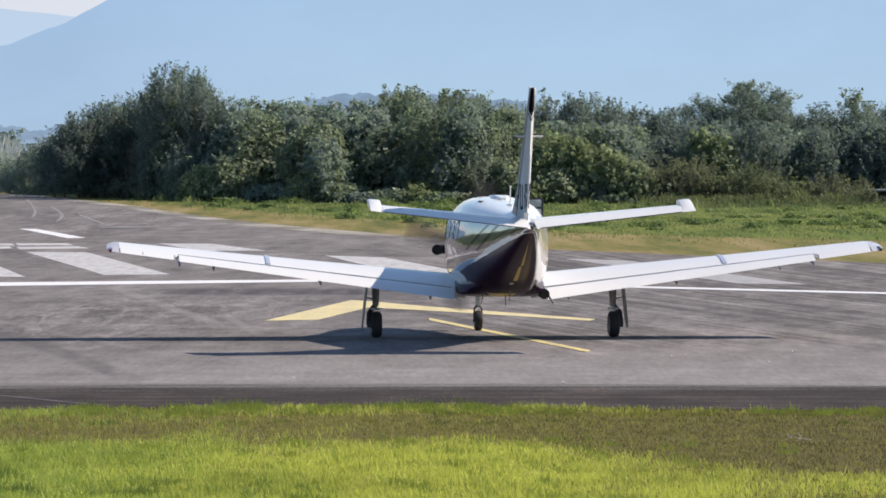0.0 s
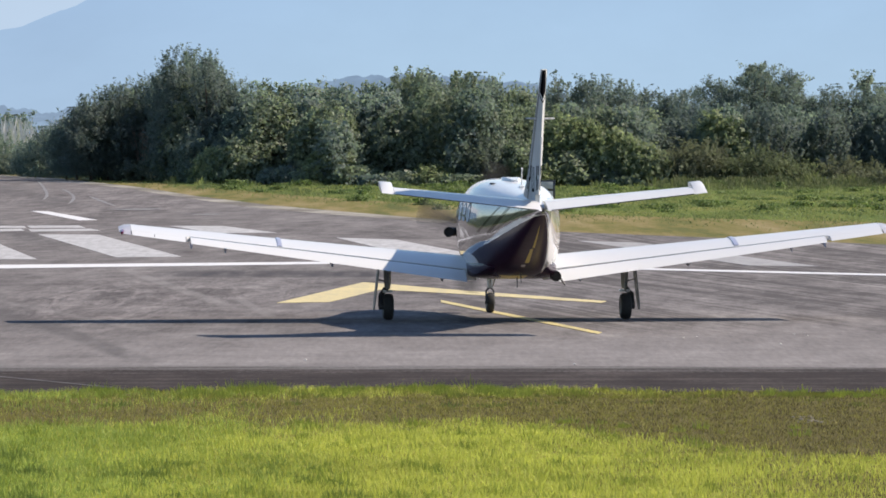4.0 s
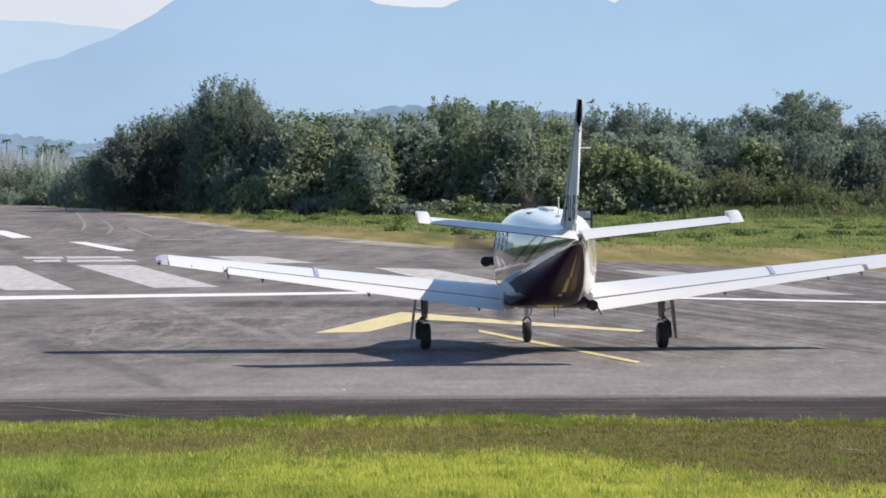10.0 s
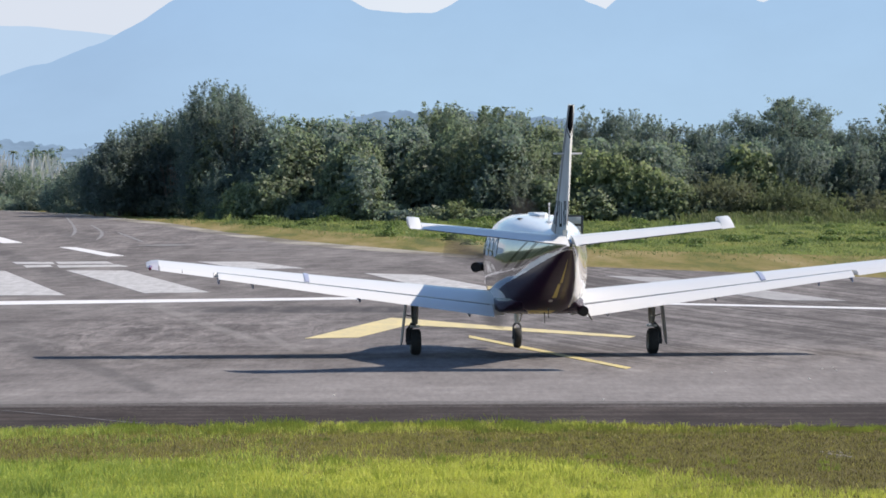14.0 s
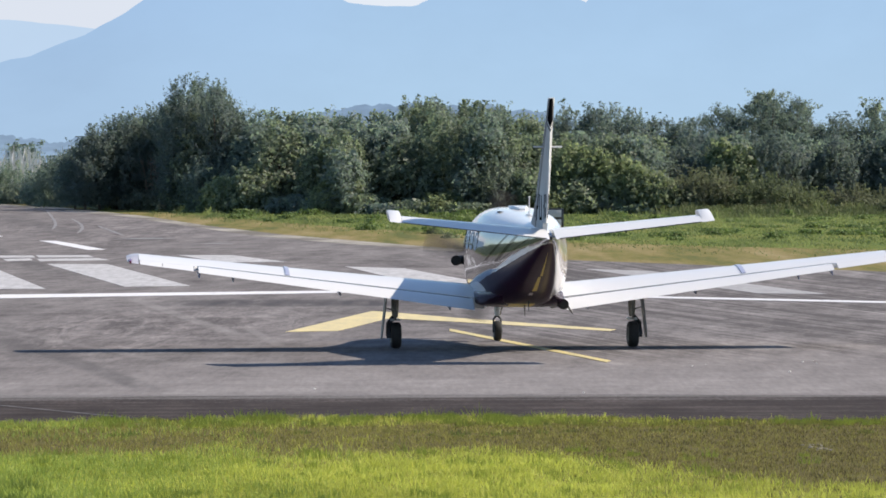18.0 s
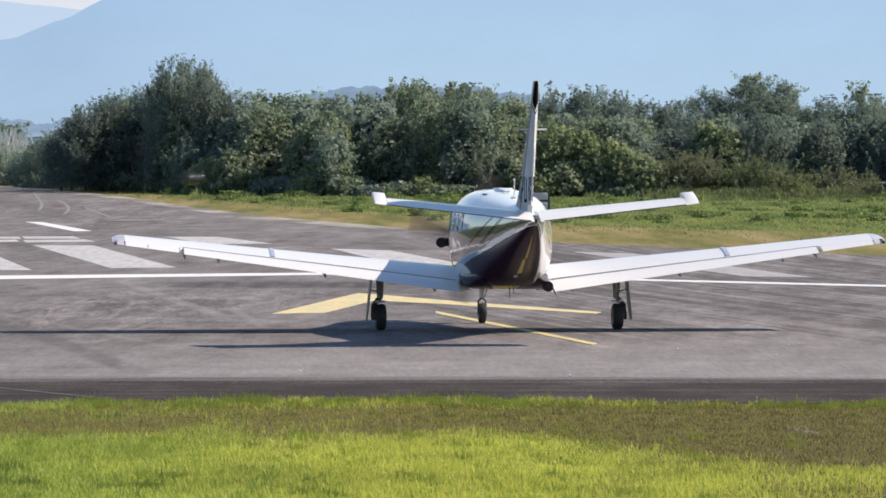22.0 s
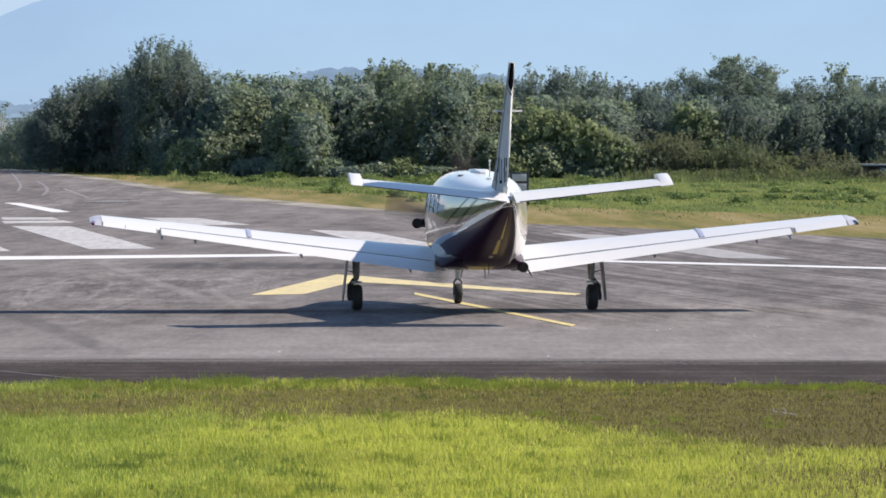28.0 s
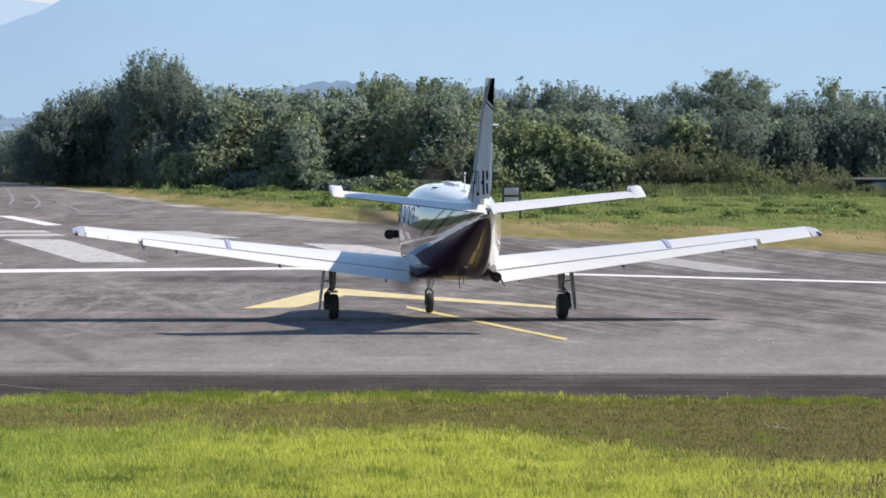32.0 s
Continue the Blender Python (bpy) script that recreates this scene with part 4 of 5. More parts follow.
def build_tail(plane, side):
    def at(f):
        return (0.05 + 2.39 * f, -4.68 - 0.42 * f, 1.965 + 0.245 * f), 1.20 - 0.42 * f, 0.115, 0.0, 1.0
    stab = part("stabilizer", loft(mirrored([foil_ring(*at(f), 0.0, 0.60) for f in (0, 0.3, 0.6, 0.936)], side)), WHITE, plane, "white horizontal tailplane half")

    def swing(ring, f, deg):
        le, c = at(f)[:2]
        hy, hz = le[1] - 0.6 * c, le[2]
        q, w = math.cos(radians(deg)), math.sin(radians(deg))
        return [(x, hy + (y - hy) * q - (z - hz) * w, hz + (y - hy) * w + (z - hz) * q) for x, y, z in ring]
    part("elevator", loft(mirrored([swing(foil_ring(*at(f), 0.605, 1.0, 6), f, 8) for f in (0.0, 0.5, 0.936)], side)), WHITE, stab, "white elevator, drooped below the tailplane")
    edge = []
    for f in (0.02, 0.5, 0.93):
        x, y, z = swing([(at(f)[0][0], at(f)[0][1] - at(f)[1], at(f)[0][2] - 0.012)], f, 8)[0]
        edge.append([(x, y + a, z + b) for a, b in ((0.004, -0.007), (0.004, 0.007), (-0.004, 0.006), (-0.004, -0.006))])
    # a dark strip paints the shade on the blunt rear face
    part("elevator_edge", loft(mirrored(edge, side)), SEAL, stab, "blunt trailing edge coloured dark for shade")
    horn = [swing(foil_ring((at(f)[0][0], at(f)[0][1] + 0.06, at(f)[0][2]), at(f)[1] * 1.05, th, 0.0, 1.0), f, 9) for f, th in ((0.938, 0.13), (0.942, 0.145), (1.005, 0.15), (1.016, 0.11))]
    part("elevator_horn", loft(mirrored(horn, side)), WHITE, stab)
    le, c = at(0.45)[:2]
    part("trim_tab_rod", tube([(side * le[0], le[1] - 0.62 * c, le[2] - 0.05), (side * le[0], le[1] - 0.9 * c, le[2] - 0.09)], 0.014, 6), BLACK, stab)


def wheel_part(plane, x, y, r, w):
    k = r / 0.215
    prof = [(-w * 0.5, r * 0.62), (-w * 0.52, r * 0.80), (-w * 0.42, r * 0.94), (-w * 0.18, r), (w * 0.18, r), (w * 0.42, r * 0.94), (w * 0.52, r * 0.80), (w * 0.5, r * 0.62)]
    tyre = part("wheel", spin(prof, 28), RUBBER, plane, "black rubber airplane wheel")
    tyre.location = (x, y, r)
    rim = [(-w * 0.34, 0.02 * k), (-w * 0.40, 0.07 * k), (-w * 0.50, r * 0.60), (-w * 0.40, r * 0.64), (w * 0.40, r * 0.64), (w * 0.50, r * 0.60), (w * 0.40, 0.07 * k), (w * 0.34, 0.02 * k)]
    part("rim", spin(rim, 20), HUB, tyre, "dark grey metal rim")
    return tyre


def build_airplane():
    plane = thing("airplane", "white, silver and maroon single-propeller airplane standing on the tarmac", "airplane", pose(1.60, 77.75, 0.006, 0, 0, 5.0))
    st = ((4.30, .20, 1.22, 1.62), (4.05, .31, 1.06, 1.76), (3.5, .42, .92, 1.88), (2.7, .50, .81, 1.97), (2.0, .62, .75, 2.03), (1.65, .68, .73, 2.10), (1.15, .74, .71, 2.25), (.5, .77, .70, 2.31),
          (-.5, .76, .70, 2.31), (-1.2, .74, .70, 2.28), (-1.9, .66, .77, 2.23), (-2.6, .54, .90, 2.18), (-3.3, .43, 1.06, 2.14), (-4.0, .33, 1.26, 2.10), (-4.7, .22, 1.50, 2.05), (-5.15, .14, 1.68, 2.0), (-5.42, .07, 1.80, 1.96), (-5.52, .03, 1.84, 1.92))
    n = 40
    rings = []
    for y, w, zb, zt in st:
        ring = []
        for j in range(n):
            a = 2 * math.pi * j / n
            ca_, sa_ = math.cos(a), math.sin(a)
            e = 0.74
            px = math.copysign(abs(ca_) ** e, ca_) * w
            pz = math.copysign(abs(sa_) ** e, sa_) * (zt - zb) / 2 + (zt + zb) / 2
            ring.append((px, y, pz))
        rings.append(ring)
    part("fuselage", loft(rings), LIVERY, plane, "glossy fuselage, white above, silver flanks, maroon underneath", 50)

    keel = []
    for y, w, zb, zt in ((0.9, 0.50, 0.74, 0.98), (0.3, 0.68, 0.70, 1.0), (-0.5, 0.71, 0.69, 1.0), (-1.1, 0.69, 0.70, 1.0), (-1.6, 0.60, 0.76, 1.02), (-2.2, 0.42, 0.90, 1.06)):
        ring = []
        for j in range(32):
            a = 2 * math.pi * j / 32
            ca_, sa_ = math.cos(a), math.sin(a)
            ring.append((math.copysign(abs(ca_) ** 0.45, ca_) * w, y, math.copysign(abs(sa_) ** 0.45, sa_) * (zt - zb) / 2 + (zt + zb) / 2))
        keel.append(ring)
    part("belly_fairing", loft(keel), MAROON, plane, "glossy maroon fairing under the cabin", 50)

    def half_width(y, z):
        ys = [s[0] for s in st][::-1]
        w, zb, zt = (float(np.interp(y, ys, [s[i] for s in st][::-1])) for i in (1, 2, 3))
        s = min(0.999, abs((z - (zt + zb) / 2) / ((zt - zb) / 2))) ** (1 / 0.74)
        return w * math.cos(math.asin(s)) ** 0.74

    def pane(y0, y1, z0, z1, side, name="cabin_window"):
        """A glass pane with rounded corners that follows the fuselage wall."""
        bm = bmesh.new()
        pts = []
        for j in range(20):
            a = 2 * math.pi * j / 20
            c_, s_ = math.cos(a), math.sin(a)
            yy = (y0 + y1) / 2 + math.copysign(abs(c_) ** 0.6, c_) * (y1 - y0) / 2
            zz = (z0 + z1) / 2 + math.copysign(abs(s_) ** 0.6, s_) * (z1 - z0) / 2
            pts.append((yy, zz))
        outer = [(side * (half_width(b, z) + 0.004), b, z) for b, z in pts]
        inner = [(side * (half_width(b, z) - 0.03), b, z) for b, z in pts]
        loft([inner, outer], bm)
        return part(name, bm, GLASS, plane, "dark tinted cabin window")
    for side in (-1, 1):
        for y0, y1 in ((0.55, 1.05), (-0.05, 0.40), (-0.65, -0.20), (-1.20, -0.80)):
            pane(y0, y1, 1.62, 1.92, side)
        pane(1.2, 1.62, 1.66, 1.98, side, "windshield_pane")
        build_wing(plane, side)
        build_tail(plane, side)
        # wing root fillet, belly strake, exhaust, cooling outlet
        fil = []
        for y, top, q in ((0.9, 1.00, 0.3), (0.3, 1.04, 0.8), (-0.2, 1.08, 1.0), (-0.6, 1.11, 0.9), (-0.9, 1.12, 0.7), (-1.15, 1.11, 0.4), (-1.35, 1.08, 0.15), (-1.45, 1.03, 0.0)):
            w = half_width(y, top)
            sweep = [(half_width(y, top - (top - 0.86) * math.sin(a)) + 0.006 + 0.15 * q * (1 - math.cos(a)), top - (top - 0.86) * math.sin(a)) for a in (math.pi / 16 * n for n in range(9))]
            fil.append([(side * a, y, b) for a, b in [(w - 0.12, top)] + sweep + [(sweep[-1][0] - 0.06, 0.80), (w - 0.2, 0.80)]])
        part("wing_root_fillet", loft(fil), WHITE, plane, "white wing root fairing")
        ex = tube([(side * 0.38, 3.72, 1.37), (side * 0.56, 3.66, 1.365), (side * 0.64, 3.55, 1.36), (side * 0.66, 3.42, 1.36)], [0.06, 0.078, 0.083, 0.081], 16)
        exh = part("exhaust_stack", ex, SOOT, plane, "sooty dark exhaust pipe")
        part("exhaust_lip", spin([(3.385, 0.068), (3.385, 0.087), (3.42, 0.087), (3.42, 0.068)], 18, "Y"), SOOT, exh).location = (side * 0.66, 0.02, 1.36)
        if side > 0:
            out = part("cooling_outlet", tube([(side * 0.62, -0.5, 0.80), (side * 0.66, -1.1, 0.76), (side * 0.66, -1.36, 0.75)], [0.06, 0.085, 0.085], 14), SOOT, plane, "dark round outlet at the wing root")
            part("step_rod", tube([(side * 0.74, -1.10, 0.74), (side * 0.82, -1.2, 0.60)], [0.022, 0.012], 6), BLACK, out)
        # main landing gear
        x = side * 1.955
        leg = part("gear_leg", tube([(x - side * 0.0, 0.16, 1.02), (x, 0.14, 0.62), (x, 0.13, 0.50)], [0.068, 0.06, 0.045], 12), plain("olive_gear_metal", (0.36, 0.35, 0.31), 0.5, 0.3, 0.2, 25.0), plane, "olive grey metal landing gear leg")
        bm = tube([(x + side * 0.03, 0.15, 0.50), (x + side * 0.115, 0.08, 0.40), (x + side * 0.12, 0.0, 0.215)], [0.045, 0.04, 0.045], 8)
        tube([(x - side * 0.02, 0.0, 0.215), (x + side * 0.15, 0.0, 0.215)], 0.05, 10, bm)
        part("trailing_arm", bm, SEAL, leg, "dark trailing arm beside the wheel")
        part("leg_yoke", block(x - 0.085, x + 0.085, 0.04, 0.20, 0.445, 0.485, 0.015), WHITE, leg, "pale yoke above the wheel")
        bm = tube([(x, 0.08, 0.80), (x, -0.03, 0.62), (x, 0.02, 0.47)], [0.016, 0.022, 0.016], 8)
        part("shock_link", bm, STEEL, leg)
        door = [[(x + side * (0.15 + 0.11 * (0.80 - z)), y, z), (x + side * (0.17 + 0.11 * (0.80 - z)), y, z)] for y, z in ((0.24, 0.88), (-0.14, 0.88), (-0.10, 0.32), (-0.02, 0.16), (0.12, 0.16), (0.22, 0.30))]
        # the door's grey is darkened for the shade on its inner side
        part("gear_door", loft([[p[0] for p in door], [p[1] for p in door]]), plain("shaded_door_grey", (0.22, 0.22, 0.215), 0.5, 0.0, 0.15, 9.0), leg, "grey landing gear door")
        part("door_rod", tube([(x, 0.1, 0.62), (x + side * 0.17, 0.05, 0.66)], 0.012, 6), STEEL, leg)
    # nose gear
    leg = part("gear_leg", tube([(0, 2.98, 0.95), (0, 2.96, 0.52), (0, 2.95, 0.42)], [0.055, 0.05, 0.04], 12), STEEL, plane, "bright metal nose gear leg")
    part("torque_link", tube([(0.05, 2.93, 0.72), (0.075, 2.84, 0.58), (0.05, 2.92, 0.44)], [0.014, 0.02, 0.014], 8), STEEL, leg)
    bm = bmesh.new()
    for s in (-1, 1):
        tube([(0, 2.95, 0.44), (s * 0.062, 2.93, 0.375), (s * 0.072, 2.90, 0.17)], [0.026, 0.016, 0.014], 8, bm)
    tube([(-0.085, 2.90, 0.17), (0.085, 2.90, 0.17)], 0.022, 8, bm)
    part("gear_fork", bm, SEAL, leg, "dark wheel fork")
    for s in (-1, 1):
        part("gear_door", block(s * 0.20 - 0.01, s * 0.20 + 0.01, 2.75, 3.25, 0.58, 0.82, 0.006), WHITE, leg)
    wheels = [wheel_part(plane, -1.955, 0.0, 0.215, 0.165), wheel_part(plane, 1.955, 0.0, 0.215, 0.165), wheel_part(plane, 0.0, 2.90, 0.172, 0.125)]
    # fin and rudder
    def fin_ring(z, y0, y1, half, s0=0.0, s1=1.0):
        c = y0 - y1
        return foil_ring((-0.058 * (3.98 - z) / 2.08, y0, z), c, 2 * half / c, 0.0, 0.0, s0, s1, 10, "x")
    zs = (1.90, 2.12, 2.30, 2.60, 3.3, 4.015)
    les = (-3.05, -3.55, -3.90, -4.20, -4.86, -5.48)
    tes = (-5.66, -5.70, -5.73, -5.76, -5.84, -5.95)
    hal = (.085, .08, .078, .074, .062, .05)
    hinge = (-5.20, -5.24, -5.26, -5.30, -5.45, -5.64)

    def fin_skin(y, z, side, lift):
        """A point on the fin's or rudder's skin, lifted off it a little."""
        a, b, h = (float(np.interp(z, zs, q)) for q in (les, tes, hal))
        return (-0.058 * (3.98 - z) / 2.08 + side * (foil((a - y) / (a - b), 2 * h / (a - b), 0.0)[0] * (a - b) + lift), y, z)
    sections = []
    for z, a, b, h, g in zip(zs, les, tes, hal, hinge):
        sections.append(fin_ring(z, a, b, h, 0.0, (a - g) / (a - b)))
    sections.append([(p[0] * 0.8, p[1] - 0.01, 4.03) for p in sections[-1]])
    fin = part("fin", loft(sections), fin_material("pale_fin_paint", 0.0, 0.0), plane, "pale fin with a black slanted tip")
    base = pose(0, -5.20, 1.90, -math.degrees(math.atan2(0.34, 2.08)) * -1)
    inv = base.inverted()
    rs = []
    for z, a, b, h, g in list(zip(zs, les, tes, hal, hinge))[1:]:
        rs.append([inv @ Vector(p) for p in fin_ring(z, a, b, h, (a - g) / (a - b) + 0.004, 1.0)])
    rudder = part("rudder", loft(rs), fin_material("pale_rudder_paint", -5.20, 1.90, 0.163), plane, "pale rudder with a black slanted tip")
    rudder.matrix_basis = base
    part("rudder_tab", loft([[inv @ Vector((sx * 0.008 - 0.058 * (3.98 - z) / 2.08, y, z)) for sx, y in ((-1, -5.70), (1, -5.70), (1, -5.765 - 0.09 * (z - 2.2)), (-1, -5.765 - 0.09 * (z - 2.2)))] for z in (2.25, 3.0)]), WHITE, rudder)
    for side in (-1, 1):
        for y0, y1, z0, z1 in ((-4.48, -4.41, 2.20, 2.56), (-4.58, -4.43, 2.51, 2.56), (-4.68, -4.62, 2.16, 2.36), (-4.80, -4.64, 2.33, 2.38), (-4.84, -4.78, 2.36, 2.56), (-5.00, -4.94, 2.16, 2.56), (-5.17, -5.11, 2.16, 2.54), (-5.15, -4.98, 2.16, 2.21)):
            pts = ((y0, z0), (y1, z0), (y1 + 0.02, z1), (y0 + 0.02, z1))
            part("registration_bar", loft([[fin_skin(y, z, side, lift) for y, z in pts] for lift in (0.003, -0.02)]), STROKE, fin, "dark painted bar")
        for y0, y1, z0, z1 in ((-5.63, -5.55, 2.20, 2.36), (-5.64, -5.55, 2.42, 2.56), (-5.46, -5.37, 2.18, 2.56), (-5.44, -5.32, 2.34, 2.40)):
            part("registration_bar", loft([[inv @ Vector(fin_skin(y, z, side, lift)) for y, z in ((y0, z0), (y1, z0), (y1 + 0.01, z1), (y0 + 0.01, z1))] for lift in (0.003, -0.01)]), STROKE, rudder, "dark painted bar")
        part("aerial", tube([(-0.015, -5.25, 3.28), (-0.015 + side * 0.22, -5.27, 3.285)], [0.016, 0.012], 8), WHITE, fin, "short white aerial rod")
    # roof and belly bits
    mast = part("roof_aerial", tube([(0, -2.35, 2.18), (0, -2.38, 2.46), (0, -2.39, 2.50)], [0.012, 0.008, 0.02], 8), WHITE, plane, "thin white roof aerial")
    part("aerial_foot", block(-0.04, 0.04, -2.48, -2.25, 2.16, 2.225, 0.02), WHITE, mast)
    part("roof_fairing", loft([[(a * w, y, 2.29 + b) for a, b in ((-1, 0), (-0.7, hh), (0.7, hh), (1, 0), (0.7, -0.05), (-0.7, -0.05))] for y, w, hh in ((0.1, 0.05, 0.01), (-0.2, 0.15, 0.045), (-0.9, 0.16, 0.05), (-1.3, 0.05, 0.01))]), WHITE, plane, "low white fairing on the roof")
    part("roof_vent", block(-0.38, -0.22, -1.25, -0.95, 2.17, 2.252, 0.01), SEAL, plane)
    for y, z in ((-1.6, 0.70), (-2.2, 0.80)):
        part("belly_aerial", loft([[(a, y + 0.05, z + 0.05) for a in (-0.006, 0.006)] + [(a, y - 0.06, z + 0.05) for a in (0.006, -0.006)], [(a, y - 0.05, z - 0.13) for a in (-0.004, 0.004)] + [(a, y - 0.08, z - 0.13) for a in (0.004, -0.004)]]), BLACK, plane)
    part("tail_light", block(-0.022, 0.022, -5.58, -5.47, 1.86, 1.92, 0.012), BLACK, plane)
    # propeller and spinner, turning about y
    hub = [(0.0, 0.001), (-0.06, 0.18), (0.0, 0.20), (0.12, 0.19), (0.28, 0.14), (0.40, 0.07), (0.45, 0.001)]
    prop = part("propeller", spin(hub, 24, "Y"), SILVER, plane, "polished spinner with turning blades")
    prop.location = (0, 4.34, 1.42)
    for k in range(4):
        rings = []
        turn = Matrix.Rotation(math.pi / 2 * k, 3, "Y")
        for r, c, tw, th in ((0.14, 0.08, 70, 0.5), (0.30, 0.16, 58, 0.22), (0.55, 0.25, 42, 0.12), (0.85, 0.26, 30, 0.09), (1.08, 0.21, 23, 0.08), (1.155, 0.12, 21, 0.08)):
            q, w = math.cos(radians(tw)), math.sin(radians(tw))
            ring = []
            for a in range(10):
                u, v = math.cos(a * math.pi / 5) * c / 2, math.sin(a * math.pi / 5) * c * th / 2
                ring.append(turn @ Vector((u * q - v * w, 0.06 + u * w + v * q, r)))
            rings.append(ring)
        part("blade", loft(rings), BLADE, prop, "dark curved propeller blade")
    return plane, prop, rudder, base, wheels


airplane, propeller, rudder, rudder_base, wheels = build_airplane()


# ---- smaller things of the place ----
def info_board():
    ob = thing("sign_board", "small black-framed board with two pale panels in the grass", "sign", pose(5.07, 176.3, -0.02, 0, 0, 4))
    for x in (-0.32, 0.32):
        part("post", block(x - 0.035, x + 0.035, -0.035, 0.035, -0.1, 1.22, 0.006), BLACK, ob)
    part("frame", block(-0.34, 0.34, -0.03, 0.03, 0.50, 1.22, 0.006), BLACK, ob, "black board frame")
    pale = plain("pale_grey_panel", (0.42, 0.43, 0.45), 0.6)
    for z in (0.55, 0.90):
        part("panel", block(-0.27, 0.27, -0.04, -0.02, z, z + 0.26, 0.004), pale, ob, "pale blank panel")


def low_hut():
    wall_m = plain("weathered_grey_concrete", (0.24, 0.255, 0.265), 0.9, scale=1.8, vary=0.3)
    ob = thing("concrete_shelter", "low weathered concrete shelter half hidden in scrub", "shelter", pose(26.6, 251.5, -0.02, 0, 0, -8))
    part("side_wall", block(-1.5, -1.2, -0.8, 0.8, -0.1, 0.76, 0.02), wall_m, ob)
    part("side_wall", block(1.6, 1.9, -0.8, 0.8, -0.1, 0.76, 0.02), wall_m, ob)
    part("back_wall", block(-1.2, 1.6, 0.5, 0.8, -0.1, 0.76, 0.02), wall_m, ob)
    part("front_wall", block(-0.2, 1.6, -0.8, -0.6, -0.1, 0.66, 0.02), wall_m, ob)
    part("roof", block(-1.65, 2.05, -0.95, 0.95, 0.762, 0.86, 0.02), wall_m, ob, "flat concrete roof slab")


def palm(x, y, h, seed):
    rng = np.random.default_rng(seed)
    ob = thing("palm_tree", "distant palm tree with drooping fronds", "palm", pose(x, y, -0.02), "distant palms")
    part("trunk", tube([(0, 0, -0.1), (0.1, 0, h * 0.5), (0.25, 0, h)], [0.16, 0.12, 0.09], 8), BARK, ob)
    v = []
    for k in range(16):
        a = 2 * math.pi * k / 16 + rng.uniform(-0.2, 0.2)
        up = rng.uniform(0.1, 0.9)
        ln = rng.uniform(0.8, 1.15)
        for s in np.linspace(0.1, 1, 14):
            c = np.array([0.25 + math.cos(a) * ln * s, math.sin(a) * ln * s, h + up * s * 1.1 - 0.9 * s * s])
            for q in (-1, 1):
                side = np.array([-math.sin(a) * q, math.cos(a) * q, -0.7])
                w = 0.28 * (1 - 0.6 * s)
                d = np.array([math.cos(a), math.sin(a), 0]) * 0.06
                v += [c - d, c + d, c + side * w + d, c + side * w]
    fan("fronds", np.array(v), 4, LEAF_GREY, ob)


def reeds(name, label, x0, x1, y0, y1, count, h0, h1, seed, material, wide):
    rng = np.random.default_rng(seed)
    x, y = rng.uniform(x0, x1, count), rng.uniform(y0, y1, count)
    h = rng.uniform(h0, h1, count) * (0.9 + 0.12 * np.sin(x * 1.7))
    lean = rng.normal(0, 0.10, (count, 2)) * h[:, None]
    w = wide * rng.uniform(0.6, 1.4, count)
    v = np.empty((count, 4, 3))
    v[:, 0] = np.stack([x - w, y, h * 0.62], 1)
    v[:, 1] = np.stack([x + w, y, h * 0.62], 1)
    v[:, 2] = np.stack([x + lean[:, 0] + w * 0.3, y + lean[:, 1], h], 1)
    v[:, 3] = np.stack([x + lean[:, 0] - w * 0.3, y + lean[:, 1], h], 1)
    st = np.empty((count, 4, 3))
    st[:, 0] = np.stack([x - 0.02, y, -0.02 * np.ones(count)], 1)
    st[:, 1] = np.stack([x + 0.02, y, -0.02 * np.ones(count)], 1)
    st[:, 2] = np.stack([x + 0.015, y, h * 0.64], 1)
    st[:, 3] = np.stack([x - 0.015, y, h * 0.64], 1)
    return tagged(fan(name, np.concatenate([v, st]).reshape(-1, 3), 4, material), label, "reeds", "", "stuff")


def utility_pole():
    ob = thing("utility_pole", "grey utility pole with two crossarms behind the scrub", "pole", pose(32.9, 300, -0.02, 0, 0, 0))
    wood = plain("weathered_pole_grey", (0.16, 0.17, 0.18), 0.9, scale=4.0, vary=0.3)
    part("post", tube([(0, 0, -0.1), (0, 0, 6.3)], [0.11, 0.08], 10), wood, ob)
    part("crossarm", block(-0.85, 0.85, -0.05, 0.05, 6.09, 6.20, 0.01), wood, ob)
    part("crossarm", block(-0.62, 0.62, -0.05, 0.05, 5.28, 5.36, 0.01), wood, ob)
    for s in (-1, 1):
        part("brace", block(s * 0.63 - 0.03, s * 0.63 + 0.03, -0.05, 0.05, 4.8, 5.76, 0.01), wood, ob)


info_board()
low_hut()
for i, (x, y, w, h) in enumerate(((26.2, 249.6, 0.5, 0.45), (27.4, 249.8, 0.6, 0.5), (25.0, 250.4, 0.5, 0.8), (28.5, 250.0, 0.5, 0.6))):
    bush("shrub", "small olive bush before the concrete shelter", "shrub", x, y, w, h, LEAF_OLIVE, 1700 + i, 1300, 0.11, 0.0, "feather", 0.4)
utility_pole()
for x, y, h, s in ((-84.0, 905, 6.7, 1), (-82.8, 925, 5.5, 2), (-76.2, 915, 5.6, 3), (-90.0, 930, 6.0, 4)):
    palm(x, y, h, s)
reeds("reeds", "pale feathery reed plumes above green stems", -40, -25.0, 338, 352, 900, 3.0, 4.05, 5, PLUME, 0.065)
